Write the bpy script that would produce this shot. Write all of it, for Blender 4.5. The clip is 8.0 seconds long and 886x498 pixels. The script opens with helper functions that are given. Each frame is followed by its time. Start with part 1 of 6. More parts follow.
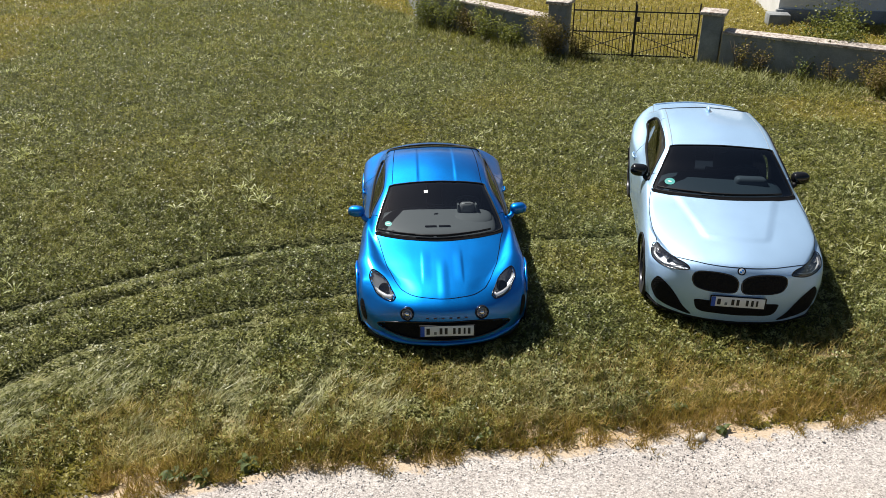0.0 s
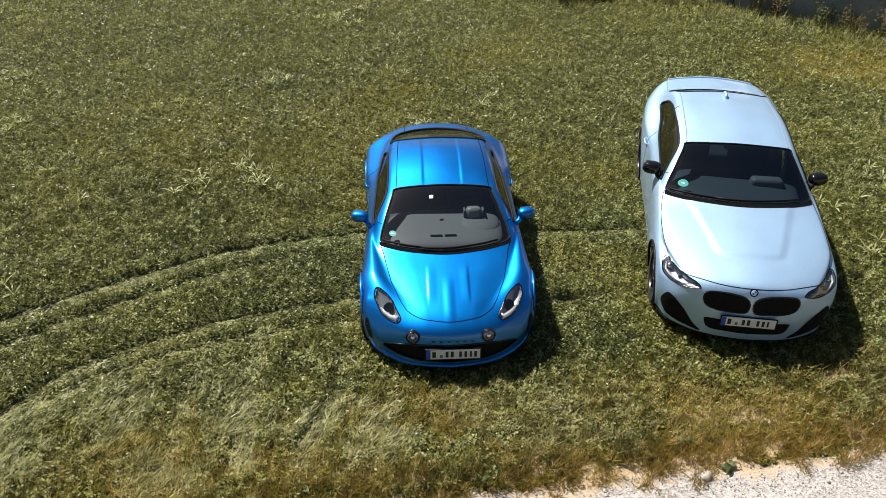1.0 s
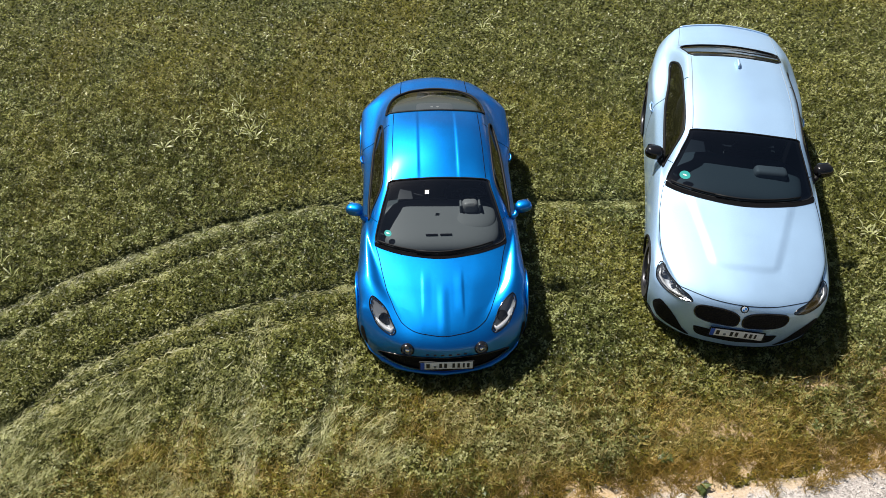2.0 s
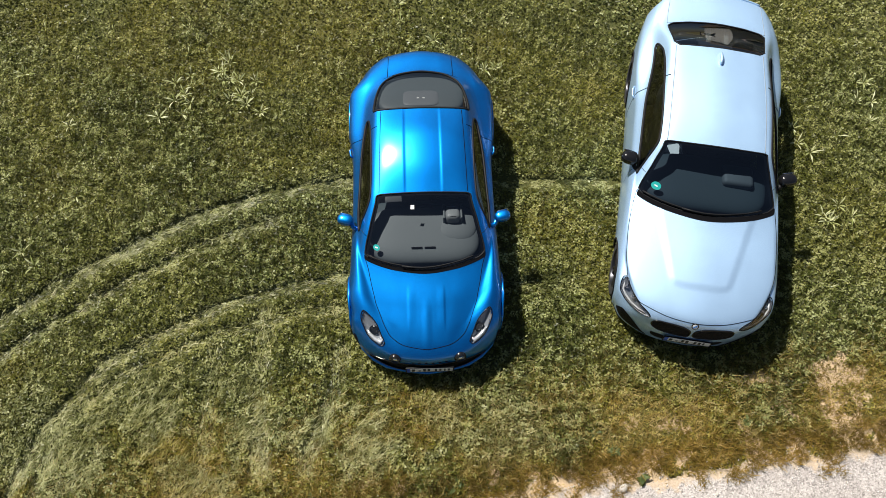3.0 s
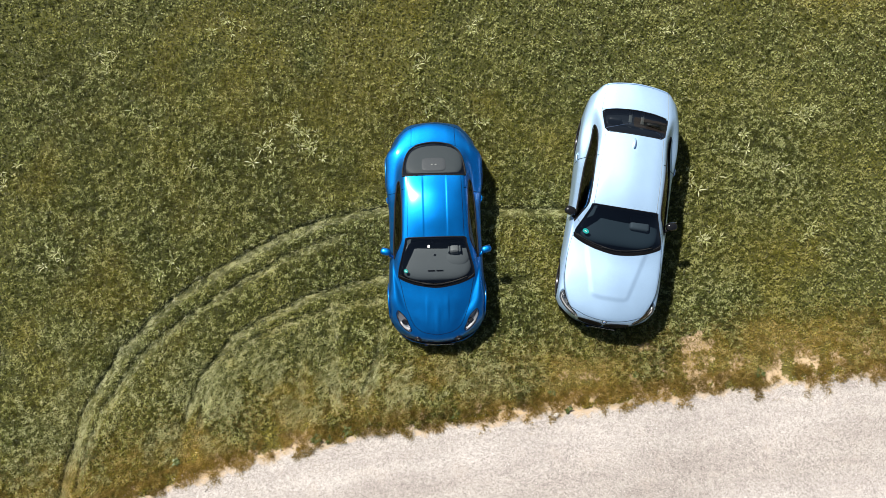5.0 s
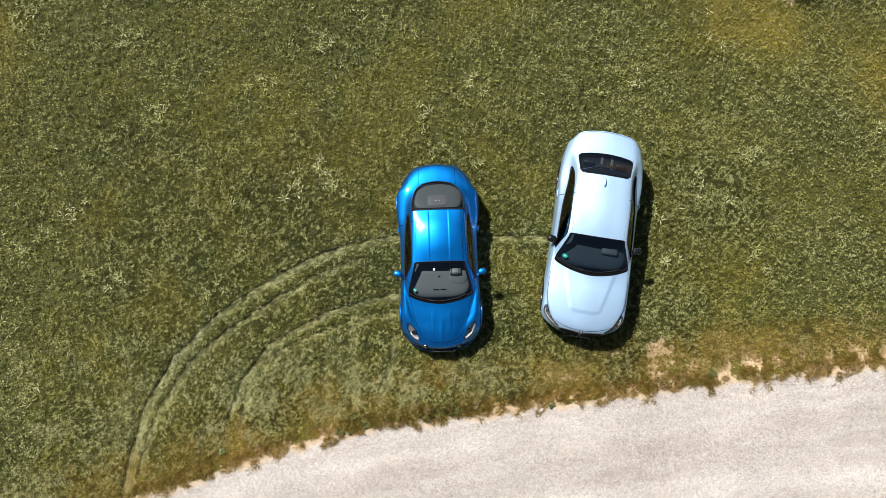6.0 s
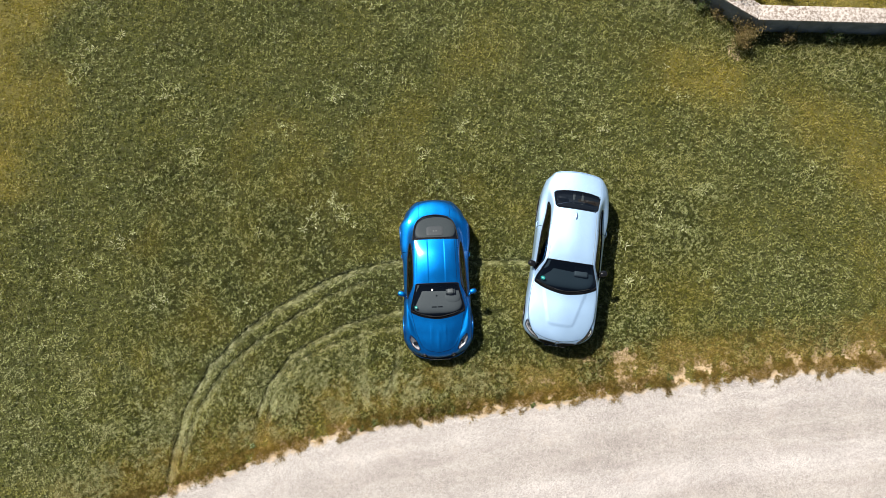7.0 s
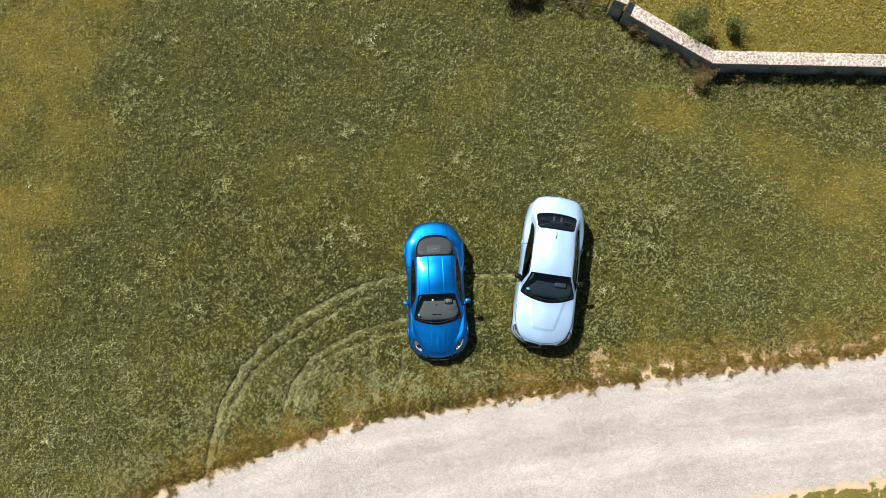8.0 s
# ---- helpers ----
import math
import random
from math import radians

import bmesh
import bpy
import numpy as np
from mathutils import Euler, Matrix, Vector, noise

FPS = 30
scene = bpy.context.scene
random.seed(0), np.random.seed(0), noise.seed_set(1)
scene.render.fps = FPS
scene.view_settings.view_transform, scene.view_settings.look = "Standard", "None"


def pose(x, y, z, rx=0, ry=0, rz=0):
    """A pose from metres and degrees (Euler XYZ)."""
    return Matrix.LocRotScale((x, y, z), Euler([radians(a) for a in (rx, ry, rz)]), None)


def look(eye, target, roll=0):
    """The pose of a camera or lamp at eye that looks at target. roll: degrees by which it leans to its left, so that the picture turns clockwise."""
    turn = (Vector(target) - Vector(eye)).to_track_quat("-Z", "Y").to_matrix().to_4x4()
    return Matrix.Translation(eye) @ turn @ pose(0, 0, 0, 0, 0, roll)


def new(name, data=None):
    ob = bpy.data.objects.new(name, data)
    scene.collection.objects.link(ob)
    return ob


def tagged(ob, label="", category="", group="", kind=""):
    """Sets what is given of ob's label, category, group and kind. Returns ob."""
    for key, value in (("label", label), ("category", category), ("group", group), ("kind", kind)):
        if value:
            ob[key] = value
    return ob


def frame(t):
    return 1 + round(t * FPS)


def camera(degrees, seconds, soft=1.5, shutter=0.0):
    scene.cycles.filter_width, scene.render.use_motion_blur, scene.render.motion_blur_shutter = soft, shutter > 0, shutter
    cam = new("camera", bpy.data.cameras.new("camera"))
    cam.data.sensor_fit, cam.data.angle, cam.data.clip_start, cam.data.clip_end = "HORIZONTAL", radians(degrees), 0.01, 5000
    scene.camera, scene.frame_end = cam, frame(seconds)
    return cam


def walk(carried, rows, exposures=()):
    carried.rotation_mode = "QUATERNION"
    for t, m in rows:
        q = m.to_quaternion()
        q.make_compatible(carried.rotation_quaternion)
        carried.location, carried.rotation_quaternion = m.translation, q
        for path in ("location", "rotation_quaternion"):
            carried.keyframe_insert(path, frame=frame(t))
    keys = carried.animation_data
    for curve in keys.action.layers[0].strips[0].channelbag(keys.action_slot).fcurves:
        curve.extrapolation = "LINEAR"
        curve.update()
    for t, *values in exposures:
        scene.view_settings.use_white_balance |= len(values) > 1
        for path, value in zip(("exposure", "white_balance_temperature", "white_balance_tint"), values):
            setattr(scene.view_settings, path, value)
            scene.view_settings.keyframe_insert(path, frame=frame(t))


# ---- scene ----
cam = camera(55.9, 8.0, soft=0.5)
PATH = [
    (0, (0.093, 0.176, 4.635), (0.044, 1.959, 3.731), -0.0),
    (0.5, (0.062, 0.498, 5.026), (0.014, 2.234, 4.033), 0.1),
    (1, (0.007, 1.005, 5.623), (-0.038, 2.655, 4.493), 0.2),
    (1.2, (-0.004, 1.244, 5.9), (-0.046, 2.844, 4.701), 0.3),
    (2.3, (0.014, 2.931, 7.788), (-0.013, 4.132, 6.189), 1.2),
    (2.5, (0.043, 3.326, 8.242), (0.021, 4.425, 6.571), 1.3),
    (3, (0.086, 4.462, 9.444), (0.075, 5.278, 7.618), 1.8),
    (3.5, (0.028, 5.521, 10.724), (0.024, 6.084, 8.805), 2.3),
    (4, (-0.019, 6.262, 12.336), (-0.018, 6.684, 10.381), 2.8),
    (4.2, (-0.008, 6.337, 13.006), (-0.006, 6.741, 11.047), 3.0),
    (5.3, (-0.202, 5.861, 16.417), (-0.192, 6.23, 14.452), 4.3),
    (5.5, (-0.241, 5.86, 16.984), (-0.229, 6.231, 15.019), 4.5),
    (6, (-0.328, 5.716, 18.479), (-0.309, 6.105, 16.518), 5.2),
    (6.5, (-0.386, 5.668, 20.004), (-0.361, 6.062, 18.044), 6.0),
    (7, (-0.456, 5.411, 21.694), (-0.422, 5.825, 19.738), 6.8),
    (7.5, (-0.548, 5.189, 23.311), (-0.506, 5.612, 21.357), 7.6),
    (8, (-0.71, 4.867, 25.073), (-0.658, 5.304, 23.122), 8.4),
]
walk(cam, [(t, look(eye, target, roll)) for t, eye, target, roll in PATH],
     exposures=[(0.0, 0.5), (8.0, 0.5)])

# ---- daylight: clear summer sky, one sun ----
SUN = Vector((-0.53, 0.495, 1.0)).normalized()
world = bpy.data.worlds.new("sky")
scene.world = world
world.use_nodes = True
wn = world.node_tree.nodes
sky = wn.new("ShaderNodeTexSky")
sky.sky_type = "NISHITA"
sky.sun_disc = False
sky.sun_elevation = math.asin(SUN.z)
sky.sun_rotation = math.atan2(SUN.x, SUN.y)
wn["Background"].inputs["Strength"].default_value = 0.042
world.node_tree.links.new(sky.outputs["Color"], wn["Background"].inputs["Color"])
sun = new("sun", bpy.data.lights.new("sun", "SUN"))
sun.data.energy = 5.35
sun.data.angle = radians(0.53)
sun.data.color = (1.0, 0.95, 0.87)
sun.matrix_world = look(SUN * 40, (0, 0, 0))

# ---- node helpers and materials ----
def mat(name, colour=(0.5, 0.5, 0.5), rough=0.5, metal=0.0, **more):
    m = bpy.data.materials.new(name)
    m.use_nodes = True
    b = m.node_tree.nodes["Principled BSDF"]
    b.inputs["Base Color"].default_value = (*colour, 1)
    b.inputs["Roughness"].default_value = rough
    b.inputs["Metallic"].default_value = metal
    for key, value in more.items():
        b.inputs[key.replace("_", " ")].default_value = value
    return m


class Net:
    """Short calls to wire nodes in one material."""

    def __init__(self, m):
        self.t = m.node_tree
        self.b = self.t.nodes["Principled BSDF"]

    def put(self, value, socket):
        if hasattr(value, "is_output"):
            self.t.links.new(value, socket)
        elif isinstance(value, tuple) and len(value) == 3 and socket.type == "RGBA":
            socket.default_value = (*value, 1)
        else:
            socket.default_value = value

    def node(self, kind, out=0, **ins):
        n = self.t.nodes.new(kind)
        for key, value in ins.items():
            self.put(value, n.inputs[key.replace("_", " ")])
        return n.outputs[out]

    def coords(self):
        return self.node("ShaderNodeTexCoord", 3)

    def noise(self, scale, detail=3.0, rough=0.55, vec=None):
        return self.node("ShaderNodeTexNoise", 0, Vector=vec or self.coords(), Scale=scale, Detail=detail, Roughness=rough)

    def ramp(self, fac, stops):
        n = self.t.nodes.new("ShaderNodeValToRGB")
        while len(n.color_ramp.elements) < len(stops):
            n.color_ramp.elements.new(0.5)
        for e, (at, c) in zip(n.color_ramp.elements, stops):
            e.position, e.color = at, (*c, 1) if isinstance(c, tuple) else (c, c, c, 1)
        self.put(fac, n.inputs[0])
        return n.outputs[0]

    def mix(self, fac, a, b, blend="MIX"):
        n = self.t.nodes.new("ShaderNodeMix")
        n.data_type, n.blend_type = "RGBA", blend
        self.put(fac, n.inputs[0]), self.put(a, n.inputs[6]), self.put(b, n.inputs[7])
        return n.outputs[2]

    def math(self, op, a, b=0.0, clamp=False):
        n = self.t.nodes.new("ShaderNodeMath")
        n.operation, n.use_clamp = op, clamp
        self.put(a, n.inputs[0]), self.put(b, n.inputs[1])
        return n.outputs[0]

    def attr(self, name):
        n = self.t.nodes.new("ShaderNodeAttribute")
        n.attribute_name = name
        return n.outputs[2]

    def bump(self, height, strength=0.3, distance=0.01):
        self.put(self.node("ShaderNodeBump", 0, Strength=strength, Distance=distance, Height=height), self.b.inputs["Normal"])

    def colour(self, value):
        self.put(value, self.b.inputs["Base Color"])


def soil_material():
    m = mat("turf_soil", rough=0.95)
    n = Net(m)
    big, fine = n.noise(1.3, 4), n.noise(60, 4, 0.75)
    green = n.mix(n.ramp(fine, [(0.35, 0.0), (0.65, 1.0)]), (0.022, 0.028, 0.006), (0.095, 0.1, 0.02))
    green = n.mix(n.ramp(big, [(0.4, 0.0), (0.7, 0.5)]), green, (0.085, 0.08, 0.018))
    green = n.mix(n.math("MULTIPLY", n.attr("dry"), 0.7, True), green, n.mix(fine, (0.06, 0.048, 0.008), (0.3, 0.235, 0.05)))
    vor = n.t.nodes.new("ShaderNodeTexVoronoi")
    n.put(n.coords(), vor.inputs["Vector"])
    vor.inputs["Scale"].default_value = 65
    chips = n.ramp(n.node("ShaderNodeSeparateColor", 0, Color=vor.outputs["Color"]), [(0.0, (0.18, 0.12, 0.06)), (0.4, (0.42, 0.31, 0.19)), (1.0, (0.7, 0.56, 0.4))])
    tan = n.mix(n.ramp(n.noise(6, 4, 0.65), [(0.5, 0.0), (0.72, 0.8)]), n.mix(fine, (0.36, 0.25, 0.14), (0.72, 0.55, 0.36)), chips)
    ragged = n.math("ADD", n.attr("bare"), n.math("MULTIPLY", n.math("SUBTRACT", n.noise(14, 4, 0.7), 0.5), 1.6))
    n.colour(n.mix(n.ramp(ragged, [(0.4, 0.0), (0.62, 1.0)]), green, tan))
    n.bump(fine, 0.6, 0.02)
    return m


def gravel_material():
    m = mat("gravel", rough=0.9)
    n = Net(m)
    co = n.coords()
    vor = n.t.nodes.new("ShaderNodeTexVoronoi")
    n.put(co, vor.inputs["Vector"])
    vor.inputs["Scale"].default_value = 70
    tone = n.ramp(n.node("ShaderNodeSeparateColor", 0, Color=vor.outputs["Color"]), [(0.0, (0.24, 0.225, 0.21)), (0.25, (0.44, 0.418, 0.4)), (1.0, (0.62, 0.59, 0.565))])
    gap = n.ramp(vor.outputs["Distance"], [(0.3, 1.0), (0.75, 0.72)])
    c = n.mix(1.0, tone, gap, "MULTIPLY")
    sep = n.t.nodes.new("ShaderNodeSeparateXYZ")
    n.put(co, sep.inputs[0])
    along = n.node("ShaderNodeCombineXYZ", 0, X=n.math("MULTIPLY", sep.outputs[0], 0.22), Y=n.math("MULTIPLY", n.attr("across"), 7.0))
    streak = n.ramp(n.noise(1.6, 5, 0.65, along), [(0.36, (0.87, 0.85, 0.85)), (0.64, (1.06, 1.06, 1.06))])
    c = n.mix(1.0, c, streak, "MULTIPLY")
    c = n.mix(1.0, c, n.ramp(n.noise(16, 3, 0.6), [(0.35, (0.93, 0.93, 0.93)), (0.65, (1.05, 1.05, 1.05))]), "MULTIPLY")
    grit = n.t.nodes.new("ShaderNodeTexVoronoi")
    n.put(co, grit.inputs["Vector"])
    grit.inputs["Scale"].default_value = 32
    c = n.mix(1.0, c, n.ramp(n.node("ShaderNodeSeparateColor", 1, Color=grit.outputs["Color"]), [(0.0, (0.84, 0.83, 0.82)), (0.35, (1.0, 0.99, 0.99)), (1.0, (1.08, 1.08, 1.07))]), "MULTIPLY")
    wheels = n.ramp(n.math("ADD", n.attr("across"), n.math("MULTIPLY", n.math("SUBTRACT", n.noise(0.9, 3), 0.5), 0.12)), [(0.1, (0.97, 0.96, 0.94)), (0.28, (0.98, 0.97, 0.95)), (0.36, (1.1, 1.1, 1.1)), (0.47, (1.08, 1.08, 1.08)), (0.58, (0.92, 0.91, 0.89)), (0.72, (0.93, 0.92, 0.9)), (0.85, (1.04, 1.04, 1.03))])
    c = n.mix(1.0, c, wheels, "MULTIPLY")
    worn = n.ramp(n.noise(0.55, 4, 0.6), [(0.35, (0.9, 0.88, 0.87)), (0.7, (1.06, 1.04, 1.03))])
    c = n.mix(1.0, c, worn, "MULTIPLY")
    c = n.mix(n.ramp(n.noise(2.4, 4, 0.65), [(0.55, 0.0), (0.78, 0.22)]), c, (0.55, 0.45, 0.37))
    earth = n.math("ADD", n.attr("bare"), n.math("MULTIPLY", n.math("SUBTRACT", n.noise(7, 4, 0.65), 0.5), 1.3))
    n.colour(n.mix(n.ramp(earth, [(0.45, 0.0), (0.7, 0.85)]), c, n.mix(n.noise(40, 3), (0.36, 0.26, 0.16), (0.62, 0.5, 0.36))))
    n.bump(vor.outputs["Distance"], 0.45, 0.01)
    return m


def leaf_material(name, dark, mid, light, dry, straw, rough=0.45):
    """Leaves that differ one by one, carry painted shade in canopy hollows, turn dry in patches and pale with painted
    sheen where pressed.
    """
    m = mat(name, rough=rough, Specular_IOR_Level=0.32)
    n = Net(m)
    # In the meadow, tone also carries painted shade of the canopy's hollows.
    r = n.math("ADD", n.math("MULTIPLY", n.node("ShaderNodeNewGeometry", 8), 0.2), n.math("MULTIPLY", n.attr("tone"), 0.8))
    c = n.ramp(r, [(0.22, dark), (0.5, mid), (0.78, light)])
    patch = n.ramp(n.noise(0.5, 3), [(0.42, 0.0), (0.68, 0.5)])
    c = n.mix(patch, c, n.mix(r, mid, dry))
    c = n.mix(n.math("MULTIPLY", n.attr("dry"), 1.0, True), c, n.ramp(r, [(0.0, tuple(k * 0.5 for k in dry)), (0.6, dry), (1.0, straw)]))
    # Paler colour stands in for sun glint on pressed and bent grass.
    c = n.mix(n.math("MULTIPLY", n.attr("pale"), 0.8, True), c, n.ramp(r, [(0.0, mid), (1.0, (0.6, 0.6, 0.34))]))
    n.colour(c)
    out = n.t.nodes["Material Output"]
    tr = n.t.nodes.new("ShaderNodeBsdfTranslucent")
    n.put(n.mix(0.5, c, (0.36, 0.37, 0.05)), tr.inputs["Color"])
    mx = n.t.nodes.new("ShaderNodeMixShader")
    mx.inputs[0].default_value = 0.42
    n.put(n.b.outputs[0], mx.inputs[1]), n.put(tr.outputs[0], mx.inputs[2]), n.put(mx.outputs[0], out.inputs[0])
    return m


def stucco_material(name, base, stain):
    m = mat(name, rough=0.92)
    n = Net(m)
    big, fine = n.noise(2.2, 5, 0.65), n.noise(45, 3)
    c = n.mix(n.ramp(big, [(0.35, 0.0), (0.62, 1.0)]), base, stain)
    n.colour(n.mix(0.25, c, n.mix(fine, (0.1, 0.1, 0.09), (0.8, 0.78, 0.74))))
    n.bump(fine, 0.4, 0.01)
    return m


def speckled_material(name):
    """Pale concrete with moss and lichen in hand-sized and finger-sized spots."""
    m = mat(name, rough=0.92)
    n = Net(m)
    spots, fine = n.noise(11, 5, 0.75), n.noise(60, 3, 0.7)
    c = n.mix(n.ramp(spots, [(0.42, 1.0), (0.56, 0.0)]), (0.66, 0.6, 0.55), (0.2, 0.155, 0.12))
    c = n.mix(n.ramp(fine, [(0.4, 0.6), (0.55, 0.0)]), c, (0.26, 0.21, 0.18))
    n.colour(n.mix(n.ramp(n.noise(1.1, 4, 0.6), [(0.45, 0.0), (0.75, 0.4)]), c, (0.45, 0.4, 0.36)))
    n.bump(spots, 0.5, 0.012)
    return m


SOIL = soil_material()
GRAVEL = gravel_material()
CLOVER = leaf_material("clover_leaves", (0.02, 0.027, 0.006), (0.095, 0.118, 0.026), (0.39, 0.42, 0.185), (0.29, 0.235, 0.018), (0.55, 0.43, 0.1), 0.34)
BLADES = leaf_material("grass_blades", (0.022, 0.029, 0.006), (0.15, 0.166, 0.042), (0.55, 0.55, 0.29), (0.48, 0.35, 0.06), (0.82, 0.64, 0.31), 0.38)
TUFTS = leaf_material("dry_tufts", (0.05, 0.036, 0.01), (0.17, 0.125, 0.033), (0.42, 0.33, 0.13), (0.36, 0.22, 0.045), (0.64, 0.46, 0.2), 0.45)
WEED_GREEN = leaf_material("weed_leaves", (0.28, 0.33, 0.09), (0.54, 0.57, 0.26), (0.8, 0.81, 0.5), (0.3, 0.28, 0.1), (0.5, 0.45, 0.25), 0.4)
DARK_WEED = leaf_material("dark_weed_leaves", (0.03, 0.05, 0.015), (0.085, 0.125, 0.04), (0.25, 0.3, 0.13), (0.1, 0.1, 0.03), (0.2, 0.2, 0.08), 0.4)
RUST_LEAVES = leaf_material("withered_leaves", (0.06, 0.045, 0.018), (0.19, 0.135, 0.055), (0.38, 0.29, 0.13), (0.18, 0.1, 0.035), (0.4, 0.25, 0.1), 0.6)
SHRUB_LEAVES = leaf_material("shrub_leaves", (0.035, 0.055, 0.012), (0.11, 0.14, 0.04), (0.3, 0.32, 0.12), (0.12, 0.12, 0.03), (0.25, 0.22, 0.08), 0.4)
STUCCO = stucco_material("old_render", (0.22, 0.245, 0.26), (0.085, 0.1, 0.11))
WHITE_RENDER = stucco_material("white_house_render", (0.78, 0.78, 0.77), (0.66, 0.66, 0.64))
COPING = speckled_material("lichened_concrete")
IRON = mat("rusty_black_iron", (0.03, 0.027, 0.025), 0.6, 0.4)
BARK = mat("bark", (0.09, 0.065, 0.045), 0.9)
ROOF_TILE = mat("clay_tile", (0.17, 0.125, 0.1), 0.85)
STONE = stucco_material("pale_stone", (0.55, 0.5, 0.44), (0.4, 0.36, 0.31))


def pebble_material():
    m = mat("loose_grit", rough=0.85)
    n = Net(m)
    n.colour(n.ramp(n.node("ShaderNodeNewGeometry", 8), [(0.0, (0.28, 0.26, 0.24)), (0.5, (0.46, 0.43, 0.41)), (1.0, (0.66, 0.63, 0.6))]))
    n.bump(n.noise(160, 2), 0.3, 0.004)
    return m


PEBBLE = pebble_material()


def paint_material(name, colour, flake, metal, rough, gloss, edge):
    """Metallic car paint under clear coat, with fine flake."""
    m = mat(name, colour, rough, metal, Coat_Weight=1.0, Coat_Roughness=gloss, Specular_IOR_Level=0.0, Specular_Tint=(*edge, 1))
    n = Net(m)
    n.colour(n.mix(n.ramp(n.noise(900, 1), [(0.4, 0.0), (0.62, 1.0)]), colour, flake))
    dust = n.ramp(n.noise(3.5, 5, 0.7), [(0.3, rough), (0.75, rough + 0.07)])
    n.put(dust, n.b.inputs["Roughness"])
    return m


def glass_material(name, tint, gloss=0.02):
    """Tinted pane: clear body with a mirror-like face."""
    m = bpy.data.materials.new(name)
    m.use_nodes = True
    t = m.node_tree
    t.nodes.remove(t.nodes["Principled BSDF"])
    tr, gl = t.nodes.new("ShaderNodeBsdfTransparent"), t.nodes.new("ShaderNodeBsdfGlossy")
    tr.inputs["Color"].default_value = (*tint, 1)
    gl.inputs["Roughness"].default_value = gloss
    fr, mx = t.nodes.new("ShaderNodeFresnel"), t.nodes.new("ShaderNodeMixShader")
    fr.inputs["IOR"].default_value = 1.95
    for a, b in ((fr.outputs[0], mx.inputs[0]), (tr.outputs[0], mx.inputs[1]), (gl.outputs[0], mx.inputs[2]), (mx.outputs[0], t.nodes["Material Output"].inputs[0])):
        t.links.new(a, b)
    return m


def grille_material():
    m = mat("black_grille", (0.004, 0.004, 0.005), 0.75, Specular_IOR_Level=0.2)
    n = Net(m)
    v = n.t.nodes.new("ShaderNodeTexVoronoi")
    v.inputs["Scale"].default_value = 45
    n.put(n.coords(), v.inputs["Vector"])
    n.bump(v.outputs["Distance"], 0.8, 0.01)
    return m


BLUE_PAINT = paint_material("blue_metallic_paint", (0.0, 0.14, 0.46), (0.0, 0.23, 0.69), 0.97, 0.46, 0.17, (0.0, 0.3, 0.8))
WHITE_PAINT = paint_material("pale_blue_grey_paint", (0.36, 0.54, 0.76), (0.5, 0.7, 0.92), 0.62, 0.5, 0.12, (0.6, 0.8, 0.95))
SCREEN = glass_material("windscreen_glass", (0.5, 0.54, 0.56))
DARK_SCREEN = glass_material("dark_windscreen_glass", (0.22, 0.29, 0.35))
TINTED = glass_material("tinted_glass", (0.3, 0.32, 0.33))
LENS = glass_material("lamp_lens", (0.82, 0.84, 0.86))
GLOSS_BLACK = mat("gloss_black", (0.008, 0.008, 0.009), 0.12)
TRIM = mat("satin_black_trim", (0.01, 0.01, 0.011), 0.55, Specular_IOR_Level=0.18)
LINER = mat("dark_seam", (0.004, 0.004, 0.005), 0.9, Specular_IOR_Level=0.08)
JOINT = mat("grey_joint", (0.2, 0.24, 0.28), 0.6)
RUBBER = mat("tyre_rubber", (0.02, 0.02, 0.02), 0.85)
ALLOY = mat("dark_alloy", (0.035, 0.035, 0.04), 0.35, 0.8)
CHROME = mat("chrome", (0.8, 0.8, 0.82), 0.08, 1.0)
LAMP_WHITE = mat("lamp_reflector", (0.85, 0.86, 0.88), 0.12, 0.6)
RED_LAMP = mat("red_lamp", (0.35, 0.005, 0.005), 0.15, Coat_Weight=1.0)
PLASTIC = mat("grey_dashboard_plastic", (0.105, 0.12, 0.13), 0.62)
HOOD_PLASTIC = mat("mid_grey_plastic", (0.19, 0.2, 0.21), 0.5)
PALE_PLASTIC = mat("silver_grey_plastic", (0.3, 0.33, 0.35), 0.4)
DARK_PLASTIC = mat("dark_dashboard_plastic", (0.036, 0.054, 0.064), 0.7)
BOWL = mat("smoked_lamp_bowl", (0.24, 0.26, 0.29), 0.25, 0.7)
LEATHER = mat("black_leather", (0.014, 0.019, 0.026), 0.5)
CARPET = mat("black_carpet", (0.006, 0.01, 0.015), 0.95)
PAPER = mat("white_paper", (0.85, 0.85, 0.83), 0.7)
GREEN_STICKER = mat("green_sticker", (0.01, 0.33, 0.31), 0.5)
PLATE_WHITE = mat("plate_white", (0.72, 0.73, 0.72), 0.35)
PLATE_BLUE = mat("plate_blue", (0.01, 0.08, 0.45), 0.35)
INK = mat("black_ink", (0.01, 0.01, 0.012), 0.5)
BADGE_BLUE = mat("badge_blue", (0.02, 0.2, 0.6), 0.3)
GRILLE = grille_material()
ENGINE_GREY = mat("grey_cover_plastic", (0.12, 0.14, 0.145), 0.55)
SILVER_BOWL = mat("silver_lamp_bowl", (0.3, 0.32, 0.35), 0.28, 0.35)

# ---- shared maths ----
def lattice(i, j, seed):
    h = (i.astype(np.int64) * 374761393 + j.astype(np.int64) * 668265263 + seed * 1442695041) & 0x7FFFFFFF
    h = ((h ^ (h >> 13)) * 1274126177) & 0x7FFFFFFF
    return ((h ^ (h >> 16)) & 0xFFFF) / 65535.0


